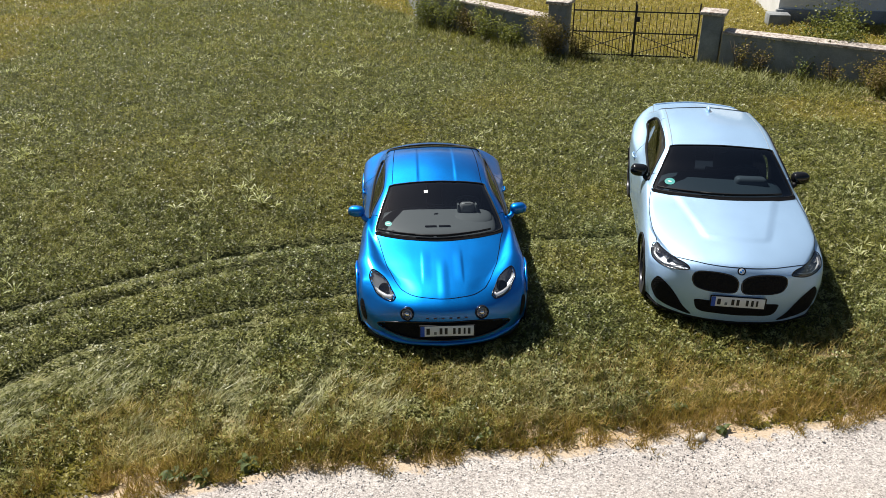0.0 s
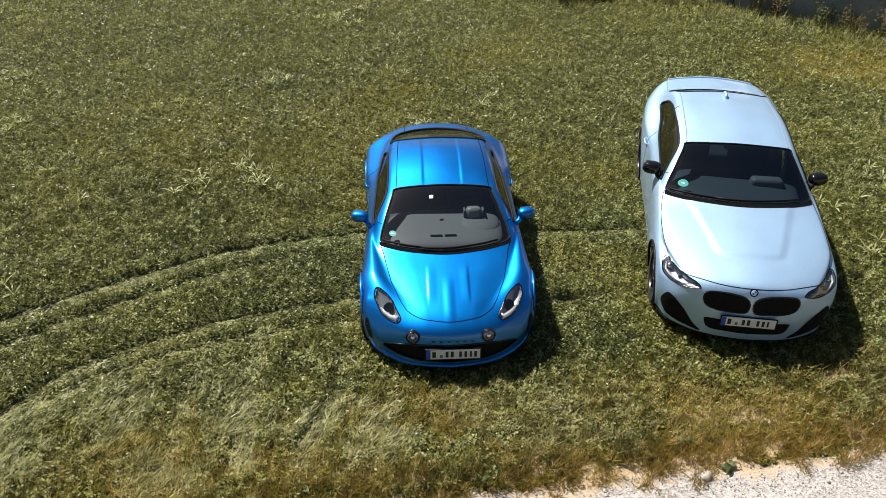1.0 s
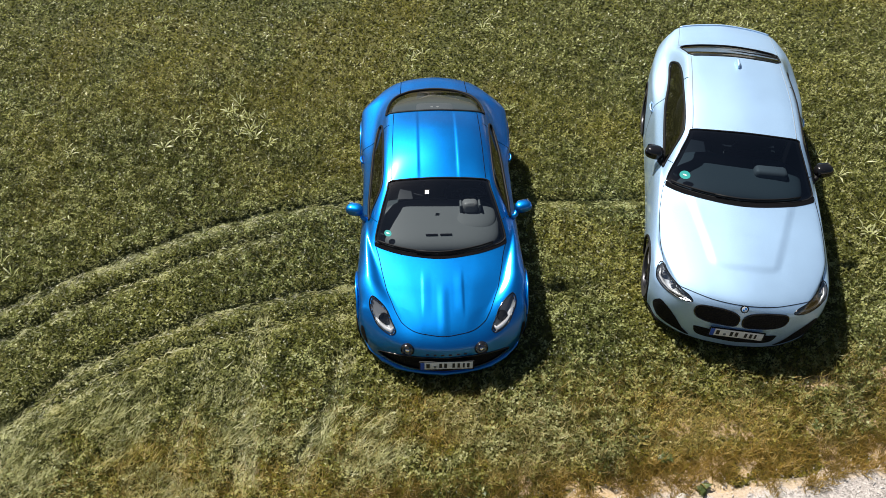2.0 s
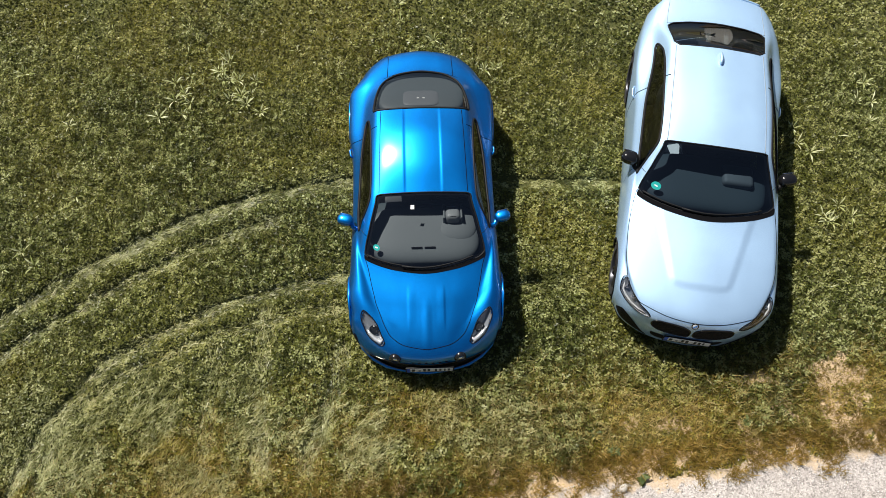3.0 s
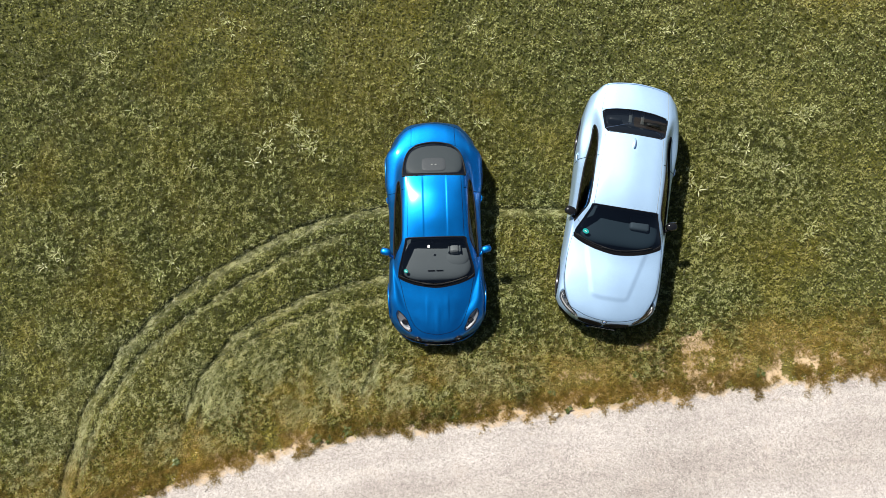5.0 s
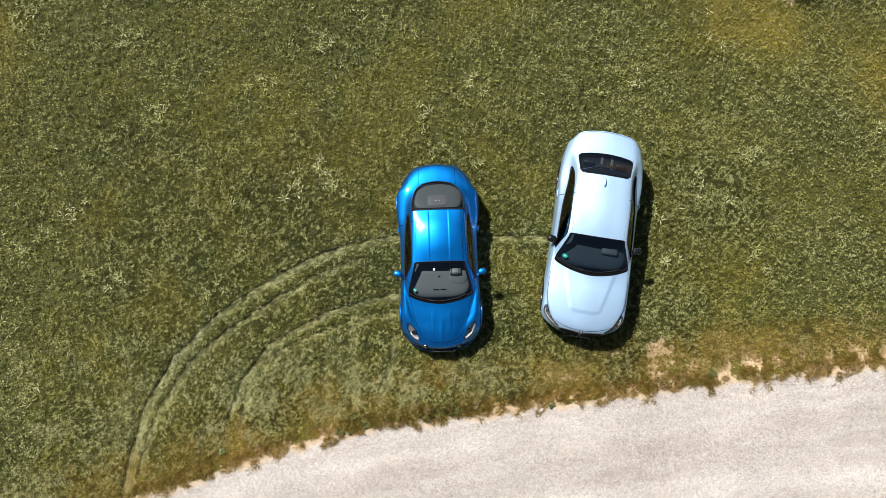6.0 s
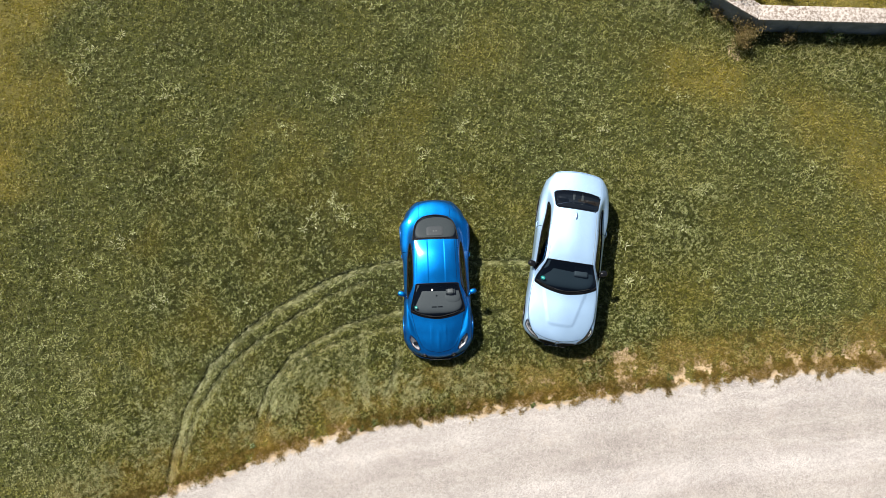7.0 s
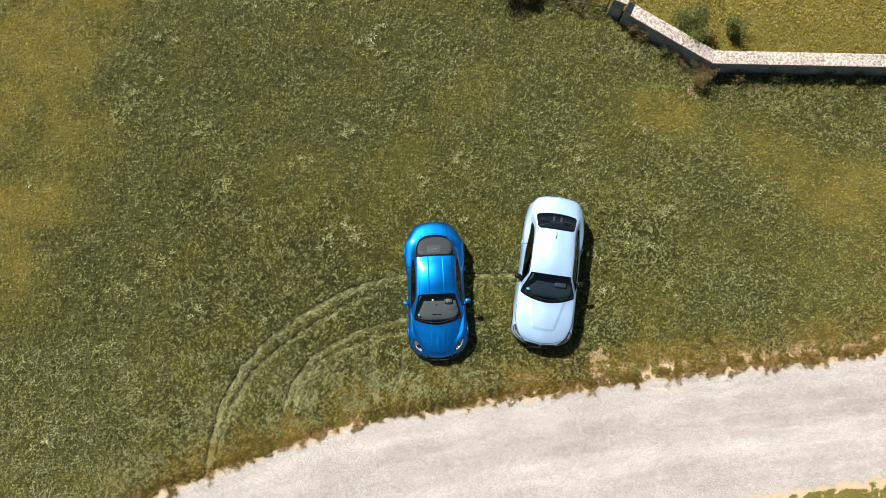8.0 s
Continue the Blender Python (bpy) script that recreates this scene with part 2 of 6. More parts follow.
def wave(x, y, size, seed=0):
    """Smooth value noise, 0 to 1, with cells of that size in metres."""
    c, d = math.cos(0.4 + 1.7 * seed) / size, math.sin(0.4 + 1.7 * seed) / size
    x, y = np.asarray(x) * c - np.asarray(y) * d, np.asarray(x) * d + np.asarray(y) * c
    i, j = np.floor(x), np.floor(y)
    u, v = x - i, y - j
    u, v = u * u * (3 - 2 * u), v * v * (3 - 2 * v)
    a, b = lattice(i, j, seed), lattice(i + 1, j, seed)
    c, d = lattice(i, j + 1, seed), lattice(i + 1, j + 1, seed)
    return (a * (1 - u) + b * u) * (1 - v) + (c * (1 - u) + d * u) * v


def ease(a, b, x):
    k = np.clip((np.asarray(x) - a) / (b - a), 0, 1)
    return k * k * (3 - 2 * k)


# ---- the lane: its meadow side and its far side ----
EDGE_X = [-40, -8.0, -6.1, -4.6, -2.6, -0.7, 2.0, 5.4, 8.8, 12.3, 13.5, 40]
EDGE_Y = [-12, 3.11, 3.82, 4.42, 5.12, 5.55, 6.0, 6.57, 7.03, 7.47, 7.72, 12.5]
FAR_X = [-40, -8, -2, 4, 9.5, 11.2, 13.2, 40]
FAR_Y = [-16.5, -1.4, 0.9, 2.4, 3.33, 3.6, 3.93, 8.4]


def lane_edge(x):
    return np.interp(x, EDGE_X, EDGE_Y)


def lane_far(x):
    return np.interp(x, FAR_X, FAR_Y)


# ---- wheel tracks pressed into the meadow ----
TRACKS = [
    ([(-6.68, 3.9), (-6.6, 4.6), (-6.4, 5.65), (-5.9, 6.7), (-5.07, 7.67), (-4.21, 8.3), (-3.21, 8.93), (-2.31, 9.33), (-1.27, 9.6), (0.85, 9.68), (2.1, 9.72)], 0.11, 1.0),
    ([(-6.42, 4.2), (-6.35, 4.8), (-6.12, 5.58), (-5.55, 6.6), (-4.8, 7.36), (-3.96, 7.97), (-3.0, 8.6), (-2.1, 9.02)], 0.09, 0.85),
    ([(-4.6, 5.5), (-4.37, 6.33), (-3.87, 7.04), (-3.21, 7.47), (-2.55, 7.84), (-1.76, 8.12), (-1.1, 8.28)], 0.09, 0.9),
    ([(-4.35, 5.4), (-4.17, 6.4), (-3.52, 7.0), (-2.64, 7.46), (-1.74, 7.75), (-1.1, 7.86)], 0.08, 0.7),
    ([(-2.07, 7.75), (-1.98, 6.7), (-1.91, 5.9)], 0.12, 0.7),
    ([(-2.6, 7.45), (-2.56, 6.6), (-2.54, 5.8)], 0.09, 0.45),
    ([(-1.1, 7.3), (-1.22, 6.5), (-1.42, 5.95)], 0.11, 0.65),
    ([(2.3, 8.4), (1.2, 8.28), (0.8, 8.25)], 0.11, 0.45),
]


def track_weight(x, y):
    """How far a place is pressed by a wheel, 0 to 1, and the way of the track there."""
    best, ang = np.zeros(np.shape(x)), np.zeros(np.shape(x))
    for pts, half, force in TRACKS:
        for (ax, ay), (bx, by) in zip(pts[:-1], pts[1:]):
            dx, dy = bx - ax, by - ay
            k = np.clip(((x - ax) * dx + (y - ay) * dy) / (dx * dx + dy * dy), 0, 1)
            d = np.hypot(x - ax - k * dx, y - ay - k * dy)
            w = force * (1 - ease(half * 0.75, half * 1.3, d + 0.05 * (wave(x, y, 0.25, 71) - 0.5)))
            ang = np.where(w > best, math.atan2(dy, dx), ang)
            best = np.maximum(best, w)
    return best, ang


BARE_SPOTS = [(4.65, 7.35, 0.46, 0.27, 0.8), (3.75, 7.2, 0.4, 0.1, 0.6), (7.95, 16.0, 0.3, 0.35, 0.5)]
WALL_X = [-40, -1.25, 2.2, 5.4, 8.37, 60]
WALL_Y = [75, 22.95, 19.4, 18.55, 16.8, 17.4]


def behind_wall(x, y):
    return ease(0.1, 0.7, y - np.interp(x, WALL_X, WALL_Y))


def bareness(x, y):
    """Where soil shows: a ragged fringe along the lane and worn spots."""
    d = y - lane_edge(x)
    ragged = 0.34 * (wave(x, y, 0.42, 3) - 0.5) + 0.6 * (wave(x, y, 0.14, 4) - 0.5)
    out = (1 - ease(-0.13, 0.08, d + ragged * 0.6)) * (y > 0.5 * (lane_edge(x) + lane_far(x)))
    reach = 0.6 + 0.75 * ease(-1.0, 2.5, x)
    sparse = (d > -0.5) * (1 - ease(0.05, reach, d)) * ease(0.52 - 0.08 * ease(-1.0, 2.5, x), 0.66 - 0.07 * ease(-1.0, 2.5, x), wave(x, y, 0.2, 5) * 0.7 + wave(x, y, 0.6, 6) * 0.3)
    out = np.maximum(out, sparse * 0.8)
    d2 = lane_far(x) - y
    out = np.maximum(out, np.where(y < 0.5 * (lane_edge(x) + lane_far(x)), 1 - ease(0.0, 0.35, d2 + ragged), 0))
    out = np.where((y < lane_edge(x)) & (y > lane_far(x)), np.maximum(out, ease(0.0, 0.12, lane_edge(x) - y)), out)
    for cx, cy, rx, ry, force in BARE_SPOTS:
        r = np.hypot((x - cx) / rx, (y - cy) / ry) + ragged * 1.2
        out = np.maximum(out, (1 - ease(0.45, 1.2, r)) * force)
    return out


def dryness(x, y):
    d = y - lane_edge(x)
    base = (1 - ease(-0.1, 1.45, d + 1.5 * (wave(x, y, 0.8, 7) - 0.5) + 0.9 * (wave(x, y, 0.25, 17) - 0.5))) * (0.45 + 0.27 * ease(-5.0, -1.0, x))
    spots = ease(0.56, 0.8, wave(x, y, 2.6, 8) * 0.6 + wave(x, y, 0.7, 9) * 0.4) * 0.25
    patchy = 0.05 + 1.7 * (wave(x, y, 0.9, 24) * 0.6 + wave(x, y, 0.3, 25) * 0.4)
    band = np.abs(y - 15.5 + 0.33 * (x - 5.6) - 0.8 * (wave(x, y, 1.6, 26) - 0.5))
    right = (1 - ease(0.3, 1.7, band)) * ease(4.6, 6.5, x) * 0.55 * patchy + ease(9.5, 14.0, x + 1.5 * (wave(x, y, 1.9, 27) - 0.5)) * (1 - ease(12.0, 14.0, y)) * 0.36 * patchy
    right = right + (1 - ease(-12.4, -10.6, x - 0.12 * (y - 12) + 1.5 * (wave(x, y, 1.5, 19) - 0.5))) * 0.58 * patchy * ease(6.0, 10.0, y)
    left = ease(0.45, 0.7, wave(x, y, 1.1, 18)) * (1 - ease(5.9, 6.9, y)) * (1 - ease(-2.6, -1.6, x)) * ease(-5.2, -4.2, x) * 0.45
    return np.clip(base + spots + right + left + behind_wall(x, y) * 0.85, 0, 1)


GROUND = -0.07


def height(x, y):
    z = GROUND + 0.03 * (wave(x, y, 1.7, 11) - 0.5) + 0.02 * (wave(x, y, 0.4, 12) - 0.5)
    z = z - 0.04 * track_weight(x, y)[0]
    z = z + 0.05 * np.exp(-(((x - 3.1) / 2.2) ** 2) - ((y - 9.7) / 3.2) ** 2)
    on_lane = ease(-0.1, 0.25, lane_edge(x) - y) * ease(-0.1, 0.25, y - lane_far(x))
    return z * (1 - on_lane) + (GROUND - 0.012) * on_lane


def sheet(name, xs, ys, material, attributes, z):
    gx, gy = np.meshgrid(xs, ys, indexing="ij")
    x, y = gx.ravel(), gy.ravel()
    co = np.stack([x, y, z(x, y)], 1)
    nx, ny = len(xs), len(ys)
    i = (np.arange(nx - 1)[:, None] * ny + np.arange(ny - 1)[None, :]).ravel()
    quads = np.stack([i, i + ny, i + ny + 1, i + 1], 1)
    return mesh_object(name, co, quads, material, {k: f(x, y) for k, f in attributes.items()})


def mesh_object(name, co, quads, material, attributes=None, smooth=True):
    me = bpy.data.meshes.new(name)
    me.vertices.add(len(co))
    me.vertices.foreach_set("co", np.asarray(co, np.float32).ravel())
    n, k = quads.shape
    me.loops.add(n * k)
    me.loops.foreach_set("vertex_index", quads.astype(np.int32).ravel())
    me.polygons.add(n)
    me.polygons.foreach_set("loop_start", np.arange(0, n * k, k, dtype=np.int32))
    me.polygons.foreach_set("use_smooth", np.full(n, smooth))
    for key, values in (attributes or {}).items():
        a = me.attributes.new(key, "FLOAT", "POINT")
        a.data.foreach_set("value", np.asarray(values, np.float32))
    me.materials.append(material)
    me.update(calc_edges=True)
    return new(name, me)


def graded(lo, hi, step, reach):
    out = [lo - reach, lo - 120, lo - 40, lo - 12, lo - 4, lo - 1]
    return np.array(out + list(np.arange(lo, hi + step / 2, step)) + [hi + 1, hi + 4, hi + 12, hi + 40, hi + 120, hi + reach])


ground = sheet("ground", graded(-14, 16, 0.1, 900), graded(-1, 26, 0.1, 900), SOIL, {"bare": bareness, "dry": dryness}, height)
tagged(ground, "green clover meadow turf with worn tan soil by the lane", "ground", kind="structure")

# the gravel lane, with a ragged edge
lx = np.arange(-24, 30, 0.08)
lk = np.linspace(0, 1, 40)
edge_wobble = 0.16 * (wave(lx, lx * 0 + 3.3, 0.5, 21) - 0.5) + 0.15 * (wave(lx, lx * 0 + 8.1, 0.13, 22) - 0.5)
top, low = lane_edge(lx) - 0.03 + edge_wobble, lane_far(lx) + edge_wobble[::-1]
gx = np.repeat(lx, len(lk))
gy = (low[:, None] * (1 - lk) + top[:, None] * lk).ravel()
gz = GROUND + 0.004 + 0.012 * (wave(gx, gy, 0.9, 23) - 0.5) + np.tile(np.minimum(1, 6 * np.minimum(lk, 1 - lk)) * 0.012, len(lx))
i = (np.arange(len(lx) - 1)[:, None] * len(lk) + np.arange(len(lk) - 1)[None, :]).ravel()
road = mesh_object("road", np.stack([gx, gy, gz], 1), np.stack([i, i + len(lk), i + len(lk) + 1, i + 1], 1), GRAVEL, {"bare": np.tile(0.9 * (1 - np.minimum(1, 16 * np.minimum(lk, 1 - lk))), len(lx)), "across": np.tile(lk, len(lx))})
tagged(road, "pale grey gravel lane with worn wheel lines", "road", kind="structure")


def canopy(x, y):
    """Depth of the growth above the soil, in metres."""
    h = 0.055 + 0.05 * wave(x, y, 0.8, 41) + 0.03 * (wave(x, y, 0.24, 42) - 0.5) + 0.065 * (wave(x, y, 0.09, 43) - 0.5) + 0.05 * (wave(x, y, 0.045, 46) - 0.5)
    return np.maximum(0.012, h * (1 - 0.75 * dryness(x, y) * (1 - behind_wall(x, y))))


def scatter(name, count, box, seed, density, shape, material, label, sides=4, follow=False, comb=None):
    """Many single leaves in one mesh. shape(rng, n) gives length, width and rise in degrees; comb is a common way to lean."""
    rng = np.random.default_rng(seed)
    x = rng.uniform(box[0], box[1], count)
    y = rng.uniform(box[2], box[3], count) + (lane_edge(x) if follow else 0)
    keep = rng.uniform(0, 1, count) < density(x, y)
    x, y = x[keep], y[keep]
    n = len(x)
    length, width, rise = shape(rng, n)
    pressed, way = track_weight(x, y)
    az = rng.uniform(0, 2 * math.pi, n)
    if comb is not None:
        az = comb + rng.normal(0, 0.4, n) + 0.9 * (wave(x, y, 0.7, 57) - 0.5)
    lay = (rng.uniform(0, 1, n) < pressed) & (comb is None)
    az = np.where(lay, way + rng.normal(0, 0.5, n) + math.pi * (rng.uniform(0, 1, n) < 0.5), az)
    rise = np.where(lay, rise * 0.15, rise) * math.pi / 180
    length = np.where(lay, length * 1.25, length)
    foot = canopy(x, y) * rng.uniform(0.15, 1.0, n) * (1 - 0.9 * pressed)
    z = height(x, y) + foot
    ca, sa, cr, sr = np.cos(az), np.sin(az), np.cos(rise), np.sin(rise)
    roll = rng.normal(0, 0.35, n) * np.where(lay, 0.4, 1)
    ax = np.stack([ca * cr, sa * cr, sr], 1)
    side = np.stack([-sa * np.cos(roll), ca * np.cos(roll), np.sin(roll)], 1) * (width / 2)[:, None]
    base = np.stack([x, y, z], 1)
    tip = base + ax * length[:, None]
    if sides == 4:
        mid = base + ax * (length * 0.55)[:, None] + np.stack([0 * x, 0 * x, length * 0.12], 1)
        co = np.stack([base, mid + side, tip, mid - side], 1)
    else:
        co = np.stack([base - side, base + side, tip], 1)
    dry = np.clip(dryness(x, y) + rng.normal(0, 0.12, n), 0, 1)
    # Sun sheen painted in patches near the lane, then added to the pressed tracks.
    silver = (1.0 if comb is None else 1.5) * ease(0.46, 0.62, wave(x, y, 0.5, 53) * 0.55 + wave(x, y, 0.14, 54) * 0.45) * (1 - ease(6.4, 7.6, y)) * (1 - ease(0.0, 4.5, x)) * ease(0.15, 0.5, y - lane_edge(x))
    pale = np.clip((pressed * (0.6 + 0.9 * (wave(x, y, 0.3, 51) - 0.5)) + silver) * rng.uniform(0.2, 1.0, n), 0, 1)
    fringe = (1 - ease(-0.05, 0.4, y - lane_edge(x))) * (y > lane_far(x) + 1)
    beside = (1 - ease(0.5, 2.0, y - lane_edge(x))) * ease(0.2, 0.5, y - lane_edge(x))
    # Random tone, plus canopy wave 46: shade of its hollows painted into leaf colour.
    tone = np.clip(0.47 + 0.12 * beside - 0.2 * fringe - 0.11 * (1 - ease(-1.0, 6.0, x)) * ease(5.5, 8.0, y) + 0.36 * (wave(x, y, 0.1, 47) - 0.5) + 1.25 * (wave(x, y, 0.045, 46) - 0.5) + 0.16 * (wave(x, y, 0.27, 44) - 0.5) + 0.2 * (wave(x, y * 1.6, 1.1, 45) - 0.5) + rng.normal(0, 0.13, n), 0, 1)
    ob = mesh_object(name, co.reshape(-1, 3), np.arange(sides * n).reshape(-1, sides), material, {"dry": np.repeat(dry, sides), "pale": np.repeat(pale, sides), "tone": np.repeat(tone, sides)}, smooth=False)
    return tagged(ob, label, "grass", kind="stuff")


def cover(x, y):
    gaps = 0.5 + 0.5 * ease(0.25, 0.55, wave(x, y, 0.045, 46) * 0.5 + wave(x, y, 0.09, 43) * 0.5)
    return gaps * (1 - 0.96 * ease(0.3, 0.75, bareness(x, y))) * np.where((y < lane_edge(x) - 0.1) & (y > lane_far(x) + 0.2), 0.0, 1.0)


def clover_shape(rng, n, k=1.0):
    return k * rng.uniform(0.018, 0.04, n), k * rng.uniform(0.017, 0.034, n), rng.uniform(-15, 50, n)


def blade_shape(rng, n, k=1.0):
    return k * rng.uniform(0.025, 0.07, n), k * rng.uniform(0.005, 0.011, n), rng.uniform(5, 75, n)


NEAR, MID, FAR = (-9.5, 8.5, 3.0, 13.0), (-15.5, 15.5, 0.5, 18.5), (-18, 20, 18.5, 34)


def nearness(x, y):
    """1 in the middle meadow, where the growth is built finest, fading out raggedly towards its edge."""
    rag = 1.6 * (wave(x, y, 0.9, 33) - 0.5)
    return ease(-9.4, -7.6, x + rag) * (1 - ease(6.6, 8.4, x + rag)) * (1 - ease(11.2, 12.9, y + rag)) * (y > NEAR[2])


def outside_near(x, y):
    return cover(x, y) * (1 - nearness(x, y))


def clumps(x, y):
    return ease(0.3, 0.62, wave(x, y, 0.9, 31) * 0.6 + wave(x, y, 0.25, 32) * 0.4)


def leafy(x, y):
    return 1 - 0.8 * ease(0.35, 0.75, dryness(x, y)) * (1 - ease(1.0, 2.5, y - lane_edge(x)) * 0.7)


def silvery(x, y):
    """Patches of taller grass that lies combed over, between the wheel tracks and the lane."""
    return 0.42 * ease(0.55, 0.66, wave(x, y, 0.5, 53) * 0.55 + wave(x, y, 0.16, 54) * 0.45) * ease(0.25, 0.6, y - lane_edge(x)) * (1 - ease(6.3, 7.2, y)) * (1 - ease(-0.6, 0.5, x)) * ease(-5.0, -3.6, x)


def tufts(x, y):
    """Short dry tufts in the fringe by the lane."""
    d = y - lane_edge(x)
    near = (1 - ease(0.7, 1.7, d)) * ease(-0.2, 0.02, d + 0.5 * (wave(x, y, 0.16, 63) - 0.5))
    return (0.42 + 0.58 * (d < 0.3)) * near * ease(0.45, 0.52, wave(x, y, 0.15, 61) * 0.65 + wave(x, y, 0.5, 62) * 0.35 + 0.22 * ease(-0.3, 0.3, d))


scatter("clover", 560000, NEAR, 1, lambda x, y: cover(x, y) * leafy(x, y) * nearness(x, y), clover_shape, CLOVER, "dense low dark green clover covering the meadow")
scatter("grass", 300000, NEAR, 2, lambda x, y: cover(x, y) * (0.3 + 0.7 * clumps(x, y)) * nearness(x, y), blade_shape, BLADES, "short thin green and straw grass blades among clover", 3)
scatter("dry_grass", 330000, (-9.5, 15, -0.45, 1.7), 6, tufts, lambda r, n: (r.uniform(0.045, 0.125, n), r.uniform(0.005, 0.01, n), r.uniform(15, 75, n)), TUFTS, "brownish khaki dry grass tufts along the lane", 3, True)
scatter("pressed_grass", 420000, (-7.2, 2.4, 3.8, 10.2), 8, lambda x, y: 0.34 * track_weight(x, y)[0] * ease(0.3, 0.6, wave(x, y, 0.12, 52)), lambda r, n: (r.uniform(0.035, 0.09, n), r.uniform(0.008, 0.016, n), r.uniform(0, 60, n)), BLADES, "grass pressed flat by wheels, its sheen painted as paler colour", 3)
scatter("bent_grass", 150000, (-6.6, 0.6, 4.2, 7.8), 10, lambda x, y: silvery(x, y), lambda r, n: (r.uniform(0.06, 0.15, n), r.uniform(0.006, 0.011, n), r.uniform(4, 32, n)), BLADES, "long grass bent over in one direction, with painted silvery sheen", 3, comb=0.75)
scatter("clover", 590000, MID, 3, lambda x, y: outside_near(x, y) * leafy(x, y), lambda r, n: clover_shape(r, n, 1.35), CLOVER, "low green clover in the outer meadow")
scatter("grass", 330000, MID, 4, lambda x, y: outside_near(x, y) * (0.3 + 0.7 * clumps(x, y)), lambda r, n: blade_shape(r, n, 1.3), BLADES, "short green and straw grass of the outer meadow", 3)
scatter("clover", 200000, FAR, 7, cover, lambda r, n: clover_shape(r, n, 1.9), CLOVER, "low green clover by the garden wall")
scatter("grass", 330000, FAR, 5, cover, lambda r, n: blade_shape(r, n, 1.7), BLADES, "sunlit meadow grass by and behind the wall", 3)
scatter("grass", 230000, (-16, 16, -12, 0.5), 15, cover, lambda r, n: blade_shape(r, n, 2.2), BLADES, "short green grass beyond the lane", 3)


# loose grit lying on the lane, one mesh of small eight-sided stones
def grit(count, seed):
    rng = np.random.default_rng(seed)
    x = rng.uniform(-7, 13, count)
    y = lane_edge(x) - np.abs(rng.normal(0, 1.3, count)) + 0.1
    keep = y > lane_far(x)
    x, y = x[keep], y[keep]
    n = len(x)
    size = rng.uniform(0.005, 0.013, n) * (1 + (rng.uniform(0, 1, n) < 0.03))
    az = rng.uniform(0, math.pi, n)
    a = np.stack([np.cos(az), np.sin(az), 0 * az], 1) * size[:, None]
    b = np.stack([-np.sin(az), np.cos(az), 0 * az], 1) * (size * rng.uniform(0.5, 0.9, n))[:, None]
    c = np.stack([0 * az, 0 * az, size * 0.55], 1)
    mid = np.stack([x, y, GROUND + 0.016 + 0 * x], 1)
    co = np.stack([mid + a, mid + b, mid - a, mid - b, mid + c, mid - c], 1).reshape(-1, 3)
    tri = np.array([(0, 1, 4), (1, 2, 4), (2, 3, 4), (3, 0, 4), (1, 0, 5), (2, 1, 5), (3, 2, 5), (0, 3, 5)])
    faces = (np.arange(n)[:, None, None] * 6 + tri[None]).reshape(-1, 3)
    return tagged(mesh_object("grit", co, faces, PEBBLE, smooth=False), "loose pale grey grit lying on the lane", "gravel", kind="stuff")


grit(16000, 14)


# ---- mesh helpers ----
def part(name, bm, material, parent, label=""):
    me = bpy.data.meshes.new(name)
    bm.to_mesh(me)
    bm.free()
    me.materials.append(material)
    ob = new(name, me)
    ob.parent = parent
    return tagged(ob, label)


def smooth(bm, angle=40):
    for f in bm.faces:
        f.smooth = True
    for e in bm.edges:
        if len(e.link_faces) == 2 and e.calc_face_angle(0) > radians(angle):
            e.smooth = False
    return bm


def block(size, at=(0, 0, 0), bevel=0.01, turn=(0, 0, 0), segments=2):
    """A box with rounded edges."""
    bm = bmesh.new()
    bmesh.ops.create_cube(bm, size=1, matrix=pose(*at, *turn) @ Matrix.Diagonal((*size, 1)))
    if bevel:
        bmesh.ops.bevel(bm, geom=bm.edges[:], offset=min(bevel, 0.45 * min(size)), segments=segments, affect="EDGES", profile=0.5)
    return smooth(bm)


def egg(size, at=(0, 0, 0), turn=(0, 0, 0), power=2.0, u=20, v=12):
    """A rounded solid; a higher power makes it boxier."""
    bm = bmesh.new()
    bmesh.ops.create_uvsphere(bm, u_segments=u, v_segments=v, radius=1)
    m = pose(*at, *turn)
    for w in bm.verts:
        c = [math.copysign(abs(k) ** (2 / power), k) for k in w.co]
        w.co = m @ Vector((c[0] * size[0] / 2, c[1] * size[1] / 2, c[2] * size[2] / 2))
    return smooth(bm, 60)


def lathe(profile, steps=40, axis="y", at=(0, 0, 0), angle=35):
    """A turned solid: profile of (radius, along)."""
    bm = bmesh.new()
    rings = []
    for k in range(steps):
        a = 2 * math.pi * k / steps
        ring = []
        for r, h in profile:
            p = (r * math.cos(a), h, r * math.sin(a)) if axis == "y" else ((h, r * math.cos(a), r * math.sin(a)) if axis == "x" else (r * math.cos(a), r * math.sin(a), h))
            ring.append(bm.verts.new(Vector(p) + Vector(at)))
        rings.append(ring)
    for k in range(steps):
        a, b = rings[k], rings[(k + 1) % steps]
        for j in range(len(profile) - 1):
            bm.faces.new((a[j], a[j + 1], b[j + 1], b[j]))
    bmesh.ops.remove_doubles(bm, verts=bm.verts, dist=1e-5)
    bmesh.ops.recalc_face_normals(bm, faces=bm.faces)
    return smooth(bm, angle)


